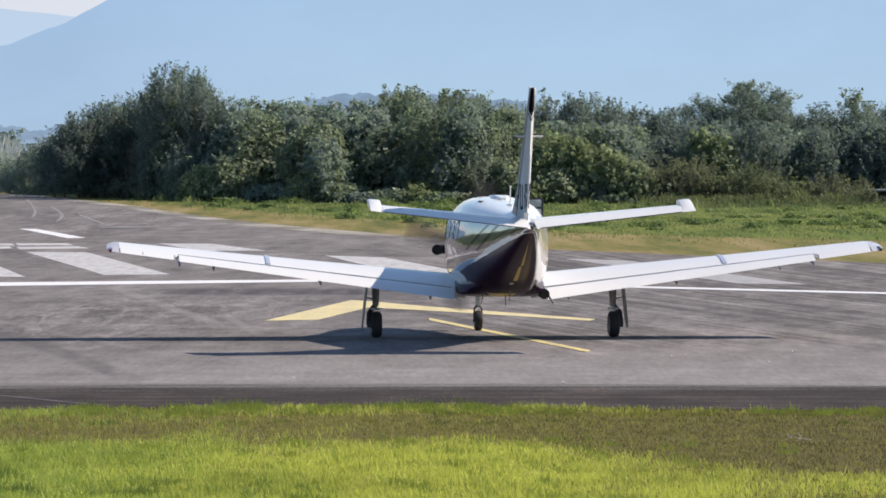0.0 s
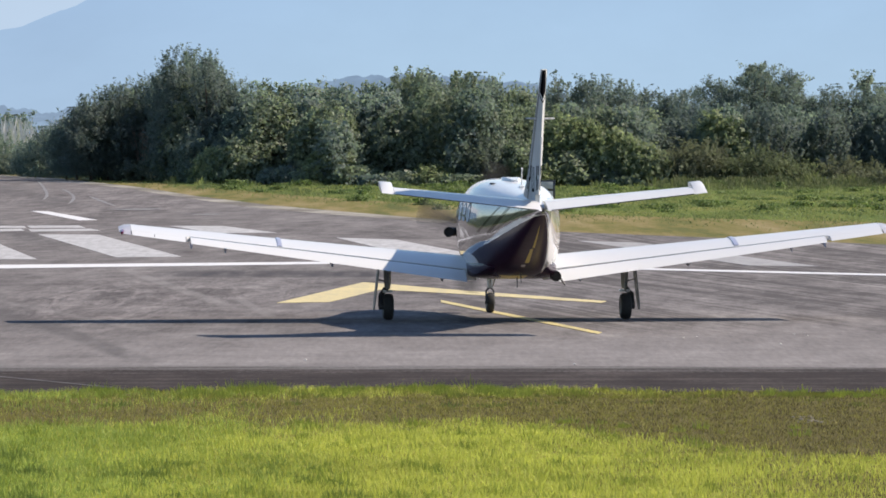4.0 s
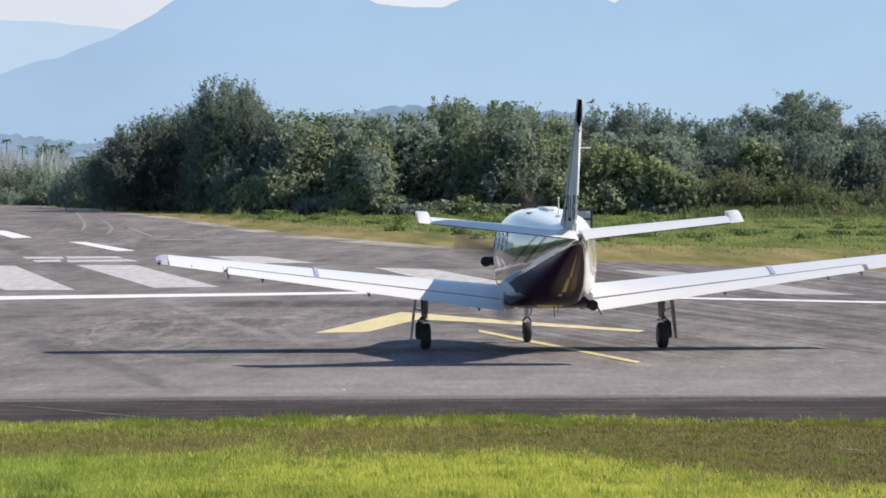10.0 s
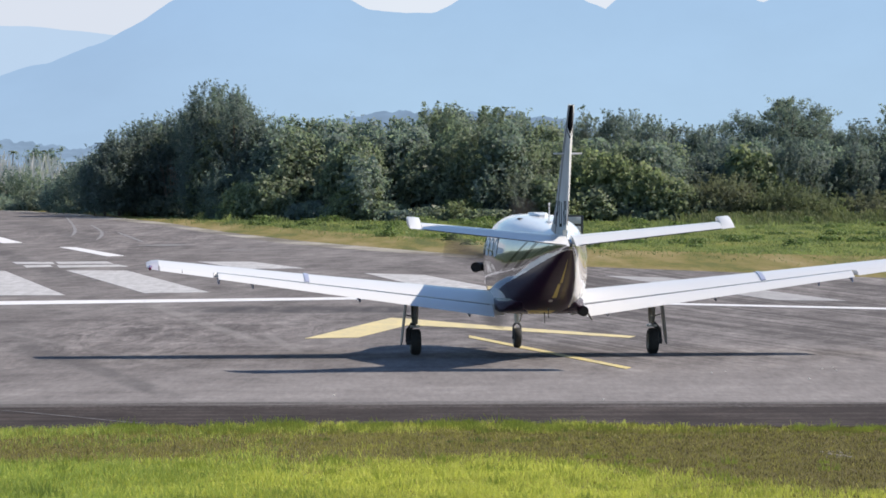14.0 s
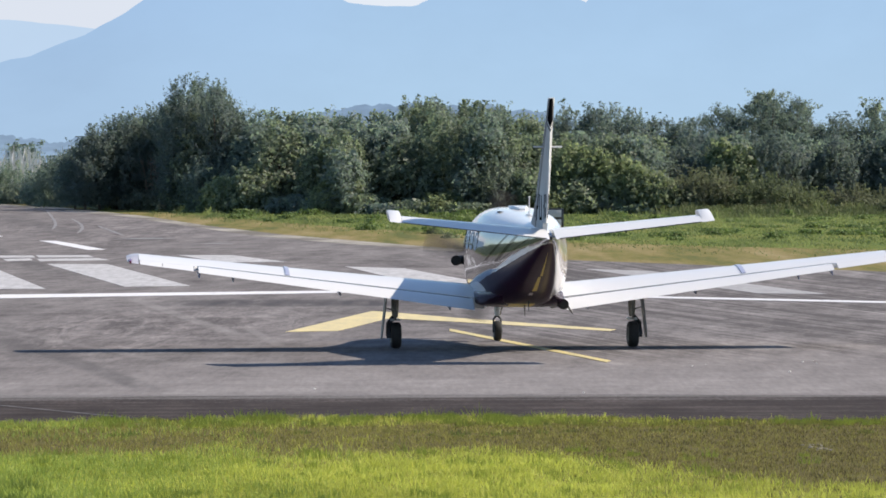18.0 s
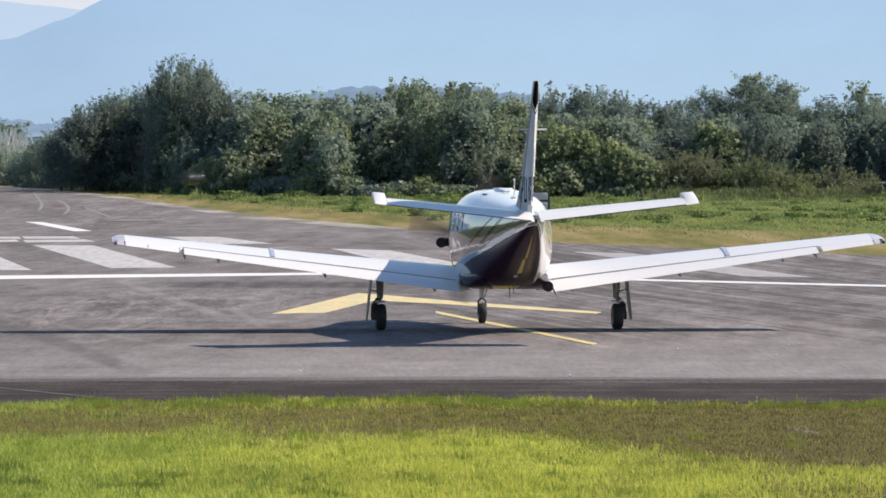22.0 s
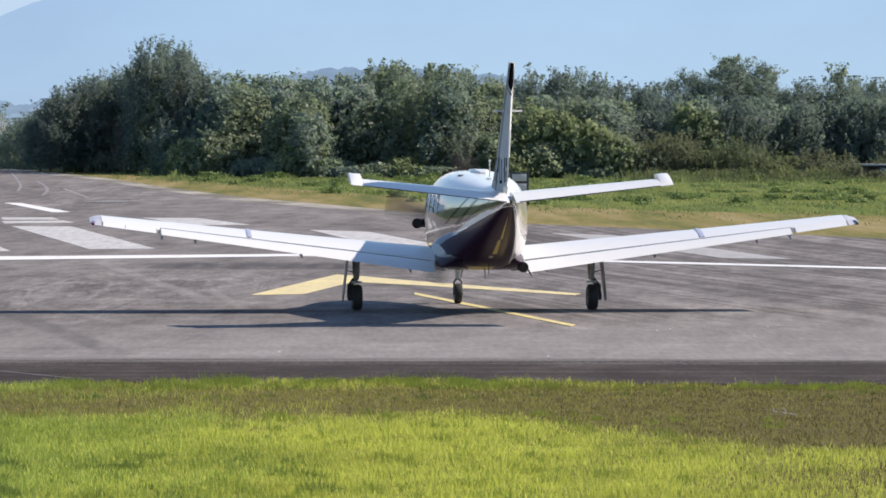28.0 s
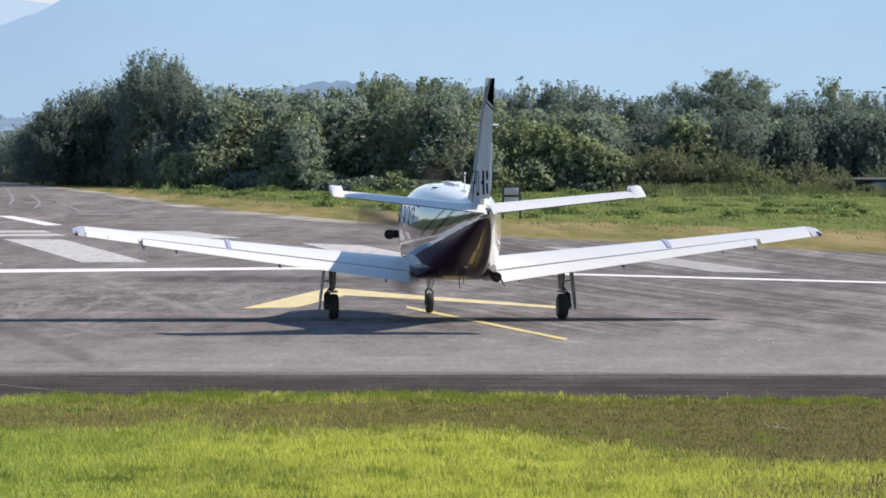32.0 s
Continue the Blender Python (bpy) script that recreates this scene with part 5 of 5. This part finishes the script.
for i, (x, y, w, h, leaf, lab) in enumerate((
        (-36.9, 337, 1.9, 2.0, LEAF_GREY, "low olive shrub below the reeds"), (-34.6, 336, 1.9, 2.2, LEAF_DARK, "low green shrub below the reeds"), (-32.4, 335.5, 1.9, 2.1, LEAF_OLIVE, "low olive shrub below the reeds"), (-30.4, 335, 1.8, 2.4, LEAF_DARK, "low olive shrub below the reeds"), (-28.4, 333, 1.9, 2.5, LEAF_DARK, "low green shrub below the reeds"),
        (-29.6, 354, 1.5, 4.35, LEAF_DARK, "small flat-topped dark tree"))):
    bush("shrub" if h < 3 else "tree", lab, "shrub" if h < 3 else "tree", x, y, w, h, leaf, 700 + i, 3800 if h < 3 else 1500, 0.17, 0.0 if h < 3 else 2.8, "feather" if h < 3 else "airy", 1.6)
# the vivid yellow-green shrubs, and the airy tree above the belt
for i, (x, y, w, h, leaf) in enumerate(((8.4, 260.5, 1.0, 4.3, LEAF_LIGHT), (9.6, 260.0, 1.1, 3.9, LEAF_LIGHT), (10.9, 259.5, 1.0, 3.55, LEAF_LIGHT), (12.0, 259.0, 1.0, 3.0, LEAF_LIGHT), (13.0, 258.5, 0.9, 2.5, LEAF_LIGHT), (-4.4, 262.0, 1.1, 2.6, LEAF_LIGHT), (-10.9, 268.0, 1.0, 2.4, LEAF_LIGHT))):
    bush("shrub", "vivid yellow-green shrub in full sun", "shrub", x, y, w, h, leaf, 760 + i, 4600, 0.15, 0.0, "vine", 1.2)


rng = np.random.default_rng(77)
for i in range(84):
    y = rng.uniform(178, 256)
    x = rng.uniform(max(2.0 - (y - 178) * 0.2, -11.0), 29.0) * y / 265
    bush("weed", "low leafy weed clump in the rough grass", "weed", x, y, rng.uniform(0.18, 0.75), rng.uniform(0.07, 0.24) * (1.5 if y > 240 else 1), LEAF_WEED, 820 + i, 300, 0.10, 0.0, "broad", 0.5, "weeds in the rough grass")


def dead_shrub(x, y, h, seed):
    rng = np.random.default_rng(seed)
    ob = thing("dead_shrub", "bare pale twiggy shrub before the green scrub", "shrub", pose(x, y, -0.02))
    bm = bmesh.new()
    for k in range(26):
        a, s = rng.uniform(0, 6.28), rng.uniform(0.2, 1.0)
        e = Vector((math.cos(a) * s * 1.1, math.sin(a) * 0.5 * s, h * rng.uniform(0.6, 1.0)))
        m = e * 0.5 + Vector((0, 0, 0.2))
        tube([(0, 0, -0.05), m, e], [0.04, 0.02, 0.006], 5, bm)
        for q in range(4):
            f = e + Vector(rng.normal(0, 0.22, 3))
            tube([m.lerp(e, 0.3 + 0.15 * q), f], [0.012, 0.004], 4, bm)
    part("branchwork", bm, TWIG, ob, "pale bare branchwork")


dead_shrub(-15.9, 283.0, 3.4, 41)


# ---- grass ----
def field(x, y, s, seed):
    """Soft random patches between 0 and 1 over the plane."""
    rng = np.random.default_rng(seed)
    v = np.zeros_like(x)
    for k in range(7):
        a, f = rng.uniform(0, 6.28), rng.uniform(0.6, 1.8) / s
        v += np.sin((x * math.cos(a) + y * math.sin(a) * 0.5) * f * 6.28 + rng.uniform(0, 6.28))
    return 0.5 + v / 9.0


def blades(name, label, count, x0, x1, y0, y1, keep, tall, wide, material, seed, base=-0.02):
    rng = np.random.default_rng(seed)
    x, y = rng.uniform(x0, x1, count), rng.uniform(y0, y1, count)
    k = rng.uniform(0, 1, count) < keep(x, y)
    x, y = x[k], y[k]
    n = len(x)
    h = tall(x, y) * rng.uniform(0.45, 1.25, n)
    lean = rng.normal(0, 0.28, (n, 2)) * h[:, None]
    w = wide * rng.uniform(0.6, 1.4, n)
    a = rng.uniform(0, math.pi, n)
    dx, dy = np.cos(a) * w, np.sin(a) * w
    v = np.empty((n, 4, 3))
    z = np.full(n, base)
    v[:, 0] = np.stack([x - dx, y - dy, z], 1)
    v[:, 1] = np.stack([x + dx, y + dy, z], 1)
    v[:, 2] = np.stack([x + lean[:, 0] * 0.9 + dx * 0.35, y + lean[:, 1] * 0.9 + dy * 0.35, z + h], 1)
    v[:, 3] = np.stack([x + lean[:, 0] - dx * 0.1, y + lean[:, 1] - dy * 0.1, z + h * 0.98], 1)
    return tagged(fan(name, v.reshape(-1, 3), 4, material), label, "grass", "", "stuff")


def dryness(x, y):
    """How brown the near lawn is: a band behind the rim, and the side away from the lush part."""
    rough = 1.5 * (field(x, y, 1.1, 71) - 0.5) + 1.0 * (field(x, y, 0.45, 72) - 0.5)
    start = 49.1 - 0.70 * np.clip(x - 0.8, 0, 9) + 0.4 * np.sin(x * 0.9) + rough
    band = np.clip((y - start + 1.1) / 3.0, 0, 1) * np.clip((RIM(x) - 0.75 - y) / 1.6, 0.2, 1)
    right = np.clip((x - 0.9 + 0.8 * rough) / 3.2, 0, 1) * np.clip((RIM(x) - y) / 1.2, 0.3, 1) * np.clip((y - 43.2 + 1.2 * rough) / 2.6, 0.42, 1)
    return np.clip((0.95 + 0.08 * np.clip(x + 1.0, -1, 1)) * band + 1.05 * right + 0.55 * (field(x, y, 2.2, 5) - 0.55), 0, 1)


def lawn_material():
    """Thatch and soil under the blades: green where the grass is lush, brown where it is dry."""
    k = Nodes("lawn_thatch")
    sep = k.n("SeparateXYZ", Vector=k.coords())
    x, y = sep.outputs[0], sep.outputs[1]
    a = k.noise(k.coords((0.8, 0.3, 1)), 1.0, 6, 0.65)
    b = k.noise(k.coords((30, 5, 1)), 1.0, 5, 0.7)
    start = k.math("MULTIPLY_ADD", k.math("MAXIMUM", k.math("ADD", x, -0.8), 0.0), -0.70, 49.1)
    band = k.n("MapRange", Value=k.math("ADD", k.math("SUBTRACT", y, start), k.math("MULTIPLY_ADD", a, 5.0, -2.5)), i1=-0.8, i2=1.8).outputs[0]
    side = k.n("MapRange", Value=k.math("ADD", x, k.math("MULTIPLY_ADD", a, 3.0, -1.5)), i1=1.1, i2=4.2).outputs[0]
    dry = k.math("MINIMUM", k.math("ADD", band, side), 1.0)
    c = k.mix(dry, (0.235, 0.255, 0.055), (0.112, 0.098, 0.040))
    c = k.mix(0.75, c, k.ramp(b, ((0.3, (0.55, 0.55, 0.55)), (0.7, (1.15, 1.15, 1.15)))), "MULTIPLY")
    k.set(Base_Color=c, Roughness=0.95, Specular_IOR_Level=0.05)
    k.bump(b, 0.5, 0.02)
    return k.m


RIM = lambda x: 56.15 + 0.95 * np.exp(-((x + 0.7) / 2.3) ** 2) + 0.35 * np.exp(-((x - 2.6) / 1.5) ** 2) + 0.16 * np.sin(x * 1.3) + 0.14 * np.sin(x * 3.3 + 1) + 0.10 * np.sin(x * 9.1) + 0.08 * np.sin(x * 23.0)
setting("lawn", plate([(-150, 2), (150, 2), (150, 56.2)] + [(9.0 - 0.15 * i, float(RIM(9.0 - 0.15 * i)) - 0.12) for i in range(121)] + [(-150, 56.2)], 0.008, 0.02), lawn_material(), "rough grass lawn with dry patches", "ground")


def lush(x, y):
    """Where the lawn is a deeper green."""
    return np.clip((-0.6 - x) / 3.0 + 0.5 * (field(x, y, 2.8, 41) - 0.5), 0, 1)


def tufts(name, label, centres, tall, spread, per, wide, material, seed):
    """Tufts of blades that fan out from many roots."""
    rng = np.random.default_rng(seed)
    c = np.repeat(np.asarray(centres), per, axis=0)
    n = len(c)
    big = np.repeat(np.exp(rng.normal(0, 0.26, len(centres))), per)
    a, r = rng.uniform(0, 6.28, n), np.sqrt(rng.uniform(0, 1, n)) * spread * big
    x, y = c[:, 0] + r * np.cos(a), c[:, 1] + r * np.sin(a) * 1.6
    h = tall * big * rng.uniform(0.4, 1.2, n) * (1.15 - 0.6 * r / (spread * big))
    lx, ly = np.cos(a) * h * 0.45 * r / spread + rng.normal(0, 0.16, n) * h, np.sin(a) * h * 0.4 * r / spread
    w = wide * rng.uniform(0.6, 1.4, n)
    v = np.empty((n, 4, 3))
    v[:, 0] = np.stack([x - w, y, 0 * x], 1)
    v[:, 1] = np.stack([x + w, y, 0 * x], 1)
    v[:, 2] = np.stack([x + lx + w * 0.3, y + ly, h], 1)
    v[:, 3] = np.stack([x + lx - w * 0.3, y + ly, h * 0.98], 1)
    return tagged(fan(name, v.reshape(-1, 3), 4, material), label, "grass", "", "stuff")


def scatter(count, x0, x1, y0, y1, keep, seed):
    rng = np.random.default_rng(seed)
    x, y = rng.uniform(x0, x1, count), rng.uniform(y0, y1, count)
    k = rng.uniform(0, 1, count) < keep(x, y)
    return np.stack([x[k], y[k]], 1)


SOFT = lambda x, y: 0.032 + 0.030 * field(x, y, 0.9, 3) + 0.025 * field(x, y, 0.35, 4)
blades("tall_grass", "bright yellow-green grass on the near lawn", 420000, -6.4, 6.4, 38.7, 57.6, lambda x, y: (1 - dryness(x, y)) ** 1.7 * (0.55 + 0.6 * field(x, y, 1.2, 8)) * (1 - 0.6 * (y > 54.5)) * (y < RIM(x)) * (1 - 0.8 * lush(x, y)),
       SOFT, 0.0046, GRASS_BRIGHT, 21, 0.0)
blades("tall_grass", "deep green grass on the lusher part of the lawn", 200000, -6.4, 0.5, 38.7, 57.6, lambda x, y: (1 - dryness(x, y)) ** 1.7 * (0.55 + 0.6 * field(x, y, 1.2, 8)) * (1 - 0.6 * (y > 54.5)) * (y < RIM(x)) * 1.3 * lush(x, y),
       SOFT, 0.0046, GRASS_GREEN, 29, 0.0)
blades("olive_grass", "short olive grass on the near lawn", 230000, -6.4, 6.4, 38.7, 57.6, lambda x, y: 0.85 * (y < RIM(x)) * (0.22 + 0.6 * dryness(x, y) + 0.35 * np.clip((y - 53) / 2, 0, 1)) * (1 - 0.6 * np.clip((x - 1.5) / 3, 0, 1)),
       lambda x, y: 0.022 + 0.028 * field(x, y, 0.6, 6), 0.0048, GRASS_OLIVE, 22, 0.0)
blades("dry_grass", "dry brown grass on the near lawn", 150000, -6.4, 6.4, 38.7, 57.4, lambda x, y: dryness(x, y) * np.clip(0.4 + 0.28 * x, 0.25, 1.5) * (y < RIM(x)) * np.clip(0.2 + 1.5 * field(x, y, 0.7, 73), 0, 1.3),
       lambda x, y: 0.018 + 0.022 * field(x, y, 0.6, 7), 0.0048, GRASS_DRY, 23, 0.0)
RIM_GRASS = leaf_material("rim_grass", (0.18, 0.185, 0.045), (0.38, 0.365, 0.09), 0.65, 0.45)
LUSH_RIM = leaf_material("lush_rim_grass", (0.20, 0.235, 0.05), (0.45, 0.475, 0.10), 0.65, 0.5)
CLUMP = leaf_material("dark_clump_grass", (0.12, 0.16, 0.045), (0.30, 0.345, 0.085), 0.65, 0.4)
tufts("rim_tufts", "taller olive-green tufts along the tarmac rim", scatter(700, -6.8, 6.8, 54.9, 57.3, lambda x, y: (y < RIM(x)) * (0.25 + 0.7 * field(x, y * 0.3, 0.8, 9)), 24), 0.055, 0.07, 34, 0.0042, RIM_GRASS, 124)
tufts("rim_tufts", "lush bright green tufts along the tarmac rim", scatter(560, -3.9, 2.6, 54.9, 57.3, lambda x, y: (y < RIM(x)) * (y > RIM(x) - 1.6) * np.clip(field(x, y * 0.3, 0.7, 31) * 2.2 - 0.6, 0.05, 1) * np.clip((2.3 - x) / 1.0, 0, 1), 27), 0.088, 0.085, 38, 0.0042, LUSH_RIM, 127)
tufts("rim_tufts", "dark shaded tufts along the tarmac rim", scatter(240, -6.6, 6.6, 53.2, 56.0, lambda x, y: (y < RIM(x)) * np.clip(field(x, y * 0.4, 0.5, 33) * 3 - 1.3, 0, 1), 36), 0.05, 0.09, 30, 0.0046, CLUMP, 136)
tufts("rim_tufts", "lone green tufts at the tarmac rim", scatter(44, 4.0, 5.9, 55.2, 56.1, lambda x, y: np.clip(field(x, 0 * y, 0.3, 37) * 3 - 1.0, 0, 1), 38), 0.085, 0.05, 30, 0.0042, LUSH_RIM, 138)
tufts("grass_clumps", "darker green grass clumps scattered over the lawn", scatter(2600, -6.2, 2.6, 38.7, 49.0, lambda x, y: np.clip(field(x, y, 0.9, 61) * 4 - 2.1, 0, 1) * np.clip((46.0 - y) / 3.5, 0.08, 1) * np.clip((0.6 - x) / 3, 0.05, 1), 30), 0.085, 0.09, 46, 0.0046, CLUMP, 130)
tufts("grass_clumps", "taller bright grass clumps on the lawn", scatter(900, -6.2, 4.4, 38.7, 50.5, lambda x, y: np.clip(field(x, y, 0.8, 63) * 2.6 - 0.8, 0, 1) * np.clip((4.0 - x) / 3, 0.1, 1), 34), 0.085, 0.08, 36, 0.0040, LUSH_RIM, 134)
VX, VY = [p[0] for p in VERGE_TOP][::-1], [p[1] for p in VERGE_TOP][::-1]
blades("field_grass", "lush green grass between runway and scrub", 215000, -32, 32, 140, 300, lambda x, y: np.clip((y - np.interp(x, VX, VY) + 17 + 8 * field(x, y * 0.25, 2.0, 17)) / 22, 0, 1) ** 2 * (0.25 + 0.9 * field(x, y * 0.3, 5.0, 14)),
       lambda x, y: 0.05 + 0.6 * np.clip(field(x, y * 0.3, 2.6, 15) - 0.52, 0, 1) * np.clip((y - 205) / 40, 0.2, 1), 0.024, leaf_material("lush_field_grass", (0.080, 0.110, 0.055), (0.235, 0.265, 0.112), 0.7, 0.6, 0.8, 0.7, 0.10), 25)
blades("scrub_grass", "tall olive-brown scrub grass at the foot of the shrubs", 30000, 12.5, 33, 240, 257, lambda x, y: np.clip((x - 12.5) / 3, 0, 1) * np.clip((y - 240) / 9, 0.1, 1) * (0.3 + 0.8 * field(x, y * 0.3, 3.0, 51)),
       lambda x, y: 0.10 + 0.42 * np.clip((y - 242) / 12, 0, 1) * (0.25 + 1.1 * field(x, y * 0.3, 2.2, 52)), 0.045, leaf_material("olive_brown_scrub_grass", (0.085, 0.100, 0.050), (0.19, 0.215, 0.093), 0.75, 0.4, 0.8, 0.6, 0.1), 28)
blades("verge_grass", "dry ochre grass along the runway", 90000, -32, 32, 120, 300, lambda x, y: np.clip((np.interp(x, VX, VY) + 22 - y - 10 * field(x, y * 0.25, 2.0, 18)) / 18, 0, 1) * (y > np.interp(x, [p[0] for p in FAR_EDGE][::-1], [p[1] for p in FAR_EDGE][::-1]) + 1.5) * 0.9,
       lambda x, y: 0.01 + 0.018 * field(x, y * 0.3, 3.0, 16), 0.02, leaf_material("ochre_verge_grass", (0.138, 0.130, 0.057), (0.33, 0.272, 0.135), 0.7, 0.6, 0.7, 0.7, 0.06), 26)


# ---- a flying insect close to the lens ----
def flying_insect():
    ob = thing("insect", "small dark insect in flight", "insect", pose(-3, 13, 1.0))
    part("body", spin([(-0.020, 0.0005), (-0.017, 0.010), (-0.005, 0.016), (0.007, 0.017), (0.015, 0.012), (0.020, 0.006), (0.022, 0.0005)], 12, "Y"), BLACK, ob, "dark segmented body")
    for s in (-1, 1):
        for y in (0.003, -0.002):
            part("insect_wing", loft([[(0, y, 0.003), (0, y + 0.004, 0.003), (0, y + 0.004, 0.0034), (0, y, 0.0034)], [(s * 0.013, y - 0.003, 0.009), (s * 0.013, y + 0.002, 0.009), (s * 0.013, y + 0.002, 0.0094), (s * 0.013, y - 0.003, 0.0094)]]), BLACK, ob)
    return ob


insect = flying_insect()


def stones(spots, size, material, label):
    for i, (x, y) in enumerate(spots):
        rng = np.random.default_rng(900 + i)
        bm = bmesh.new()
        bmesh.ops.create_icosphere(bm, subdivisions=1, radius=size * (0.7 + 0.6 * rng.uniform()))
        for v in bm.verts:
            v.co = Vector((v.co.x * 1.3, v.co.y, v.co.z * 0.7)) * (0.85 + 0.3 * rng.uniform())
        ob = part("stone", bm, material, None, "", 0)
        ob.location = (x, y, size * 0.5)
        tagged(ob, label, "stone", "loose stones")


CHALK = plain("chalky_white_stone", (0.62, 0.60, 0.57), 0.9, scale=30.0, vary=0.2)
stones(((4.33, 71.4), (5.86, 72.2), (6.05, 72.6), (6.02, 71.6), (4.1, 70.9), (5.4, 68.9), (-1.4, 64.2), (2.2, 63.0)), 0.013, CHALK, "small pale stone lying on the asphalt")
stones([(4.28 + 0.28 * math.sin(i * 2.4) * (i % 5) / 4, 50.9 + 0.5 * math.cos(i * 1.7)) for i in range(14)], 0.022, plain("grey_rubble", (0.20, 0.18, 0.15), 0.95, scale=20.0, vary=0.3), "grey rubble stone in the dry grass")


# ---- what moves ----
TAXI = (
    (0.0, 1.604, 77.74, 5.05), (6.0, 1.604, 77.75, 5.0), (9.0, 1.594, 77.79, 5.0), (13.0, 1.592, 77.81, 5.08), (16.5, 1.586, 77.83, 5.1), (20.0, 1.583, 77.89, 5.1),
    (21.5, 1.571, 77.96, 5.1), (23.0, 1.562, 78.07, 5.1), (24.0, 1.550, 78.14, 5.12), (25.5, 1.535, 78.26, 5.06), (28.0, 1.522, 78.40, 5.1), (29.0, 1.508, 78.52, 5.18),
    (30.0, 1.490, 78.62, 5.22), (30.5, 1.470, 78.735, 5.29), (31.0, 1.437, 78.92, 5.45), (31.5, 1.369, 79.50, 5.75), (32.0, 1.243, 80.41, 6.1))


def motions():
    walk(airplane, [(t, pose(x, y, 0.006, 0, 0, a - 0.5)) for t, x, y, a in TAXI])
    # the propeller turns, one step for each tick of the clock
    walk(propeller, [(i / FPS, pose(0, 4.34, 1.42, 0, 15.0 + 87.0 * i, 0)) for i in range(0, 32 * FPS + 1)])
    walk(rudder, [(t, rudder_base @ pose(0, 0, 0, 0, 0, a)) for t, a in ((0.0, -4.0), (20.0, -4.0), (28.0, -3.0), (30.0, -1.5), (31.0, 1.5), (31.5, 4.5), (32.0, 7.5))])
    way = np.array([77.74] + [r[2] for r in TAXI[1:]])
    when = [r[0] for r in TAXI]
    for w in wheels:
        r = w.location.z
        x, y = w.location.x, w.location.y
        rows = []
        for t in [0.0, 9.0, 16.5, 20.0] + [20.5 + 0.5 * i for i in range(20)] + [30.6 + 0.1 * i for i in range(15)]:
            d = float(np.interp(t, when, way)) - 77.74
            rows.append((t, pose(x, y, r, -math.degrees(d / r), 0, 0)))
        walk(w, rows)
    walk(insect, [(t, pose(x, y, z, 20, 0, -50)) for t, x, y, z in (
        (0, -2.175, 14.000, 1.076),
        (18, -2.241, 14.000, 1.114),
        (18.7, -0.746, 14.000, 1.960),
        (18.8, -0.504, 14.000, 2.116),
        (18.9, -0.269, 14.000, 2.273),
        (19, -0.036, 14.000, 2.429),
        (19.1, 0.270, 14.000, 2.564),
        (19.2, 0.535, 14.000, 2.742),
        (19.3, 0.798, 14.000, 2.924),
        (19.4, 1.066, 14.000, 3.106),
        (19.6, 1.653, 14.000, 3.436),
        (20.2, 4.000, 2.000, 5.500),
        (20.8, 2.000, -6.000, 5.500),
        (21.4, -3.000, -3.000, 3.000),
        (22.1, -0.257, 14.000, 3.058),
        (22.3, -0.002, 14.000, 3.274),
        (22.4, 0.096, 14.000, 3.368),
        (22.5, 0.186, 14.000, 3.461),
        (22.6, 0.293, 14.000, 3.555),
        (22.7, 0.399, 14.000, 3.651),
        (23.2, 0.988, 14.000, 4.548),
        (32, 2.217, 14.000, 5.048),
    )])


motions()
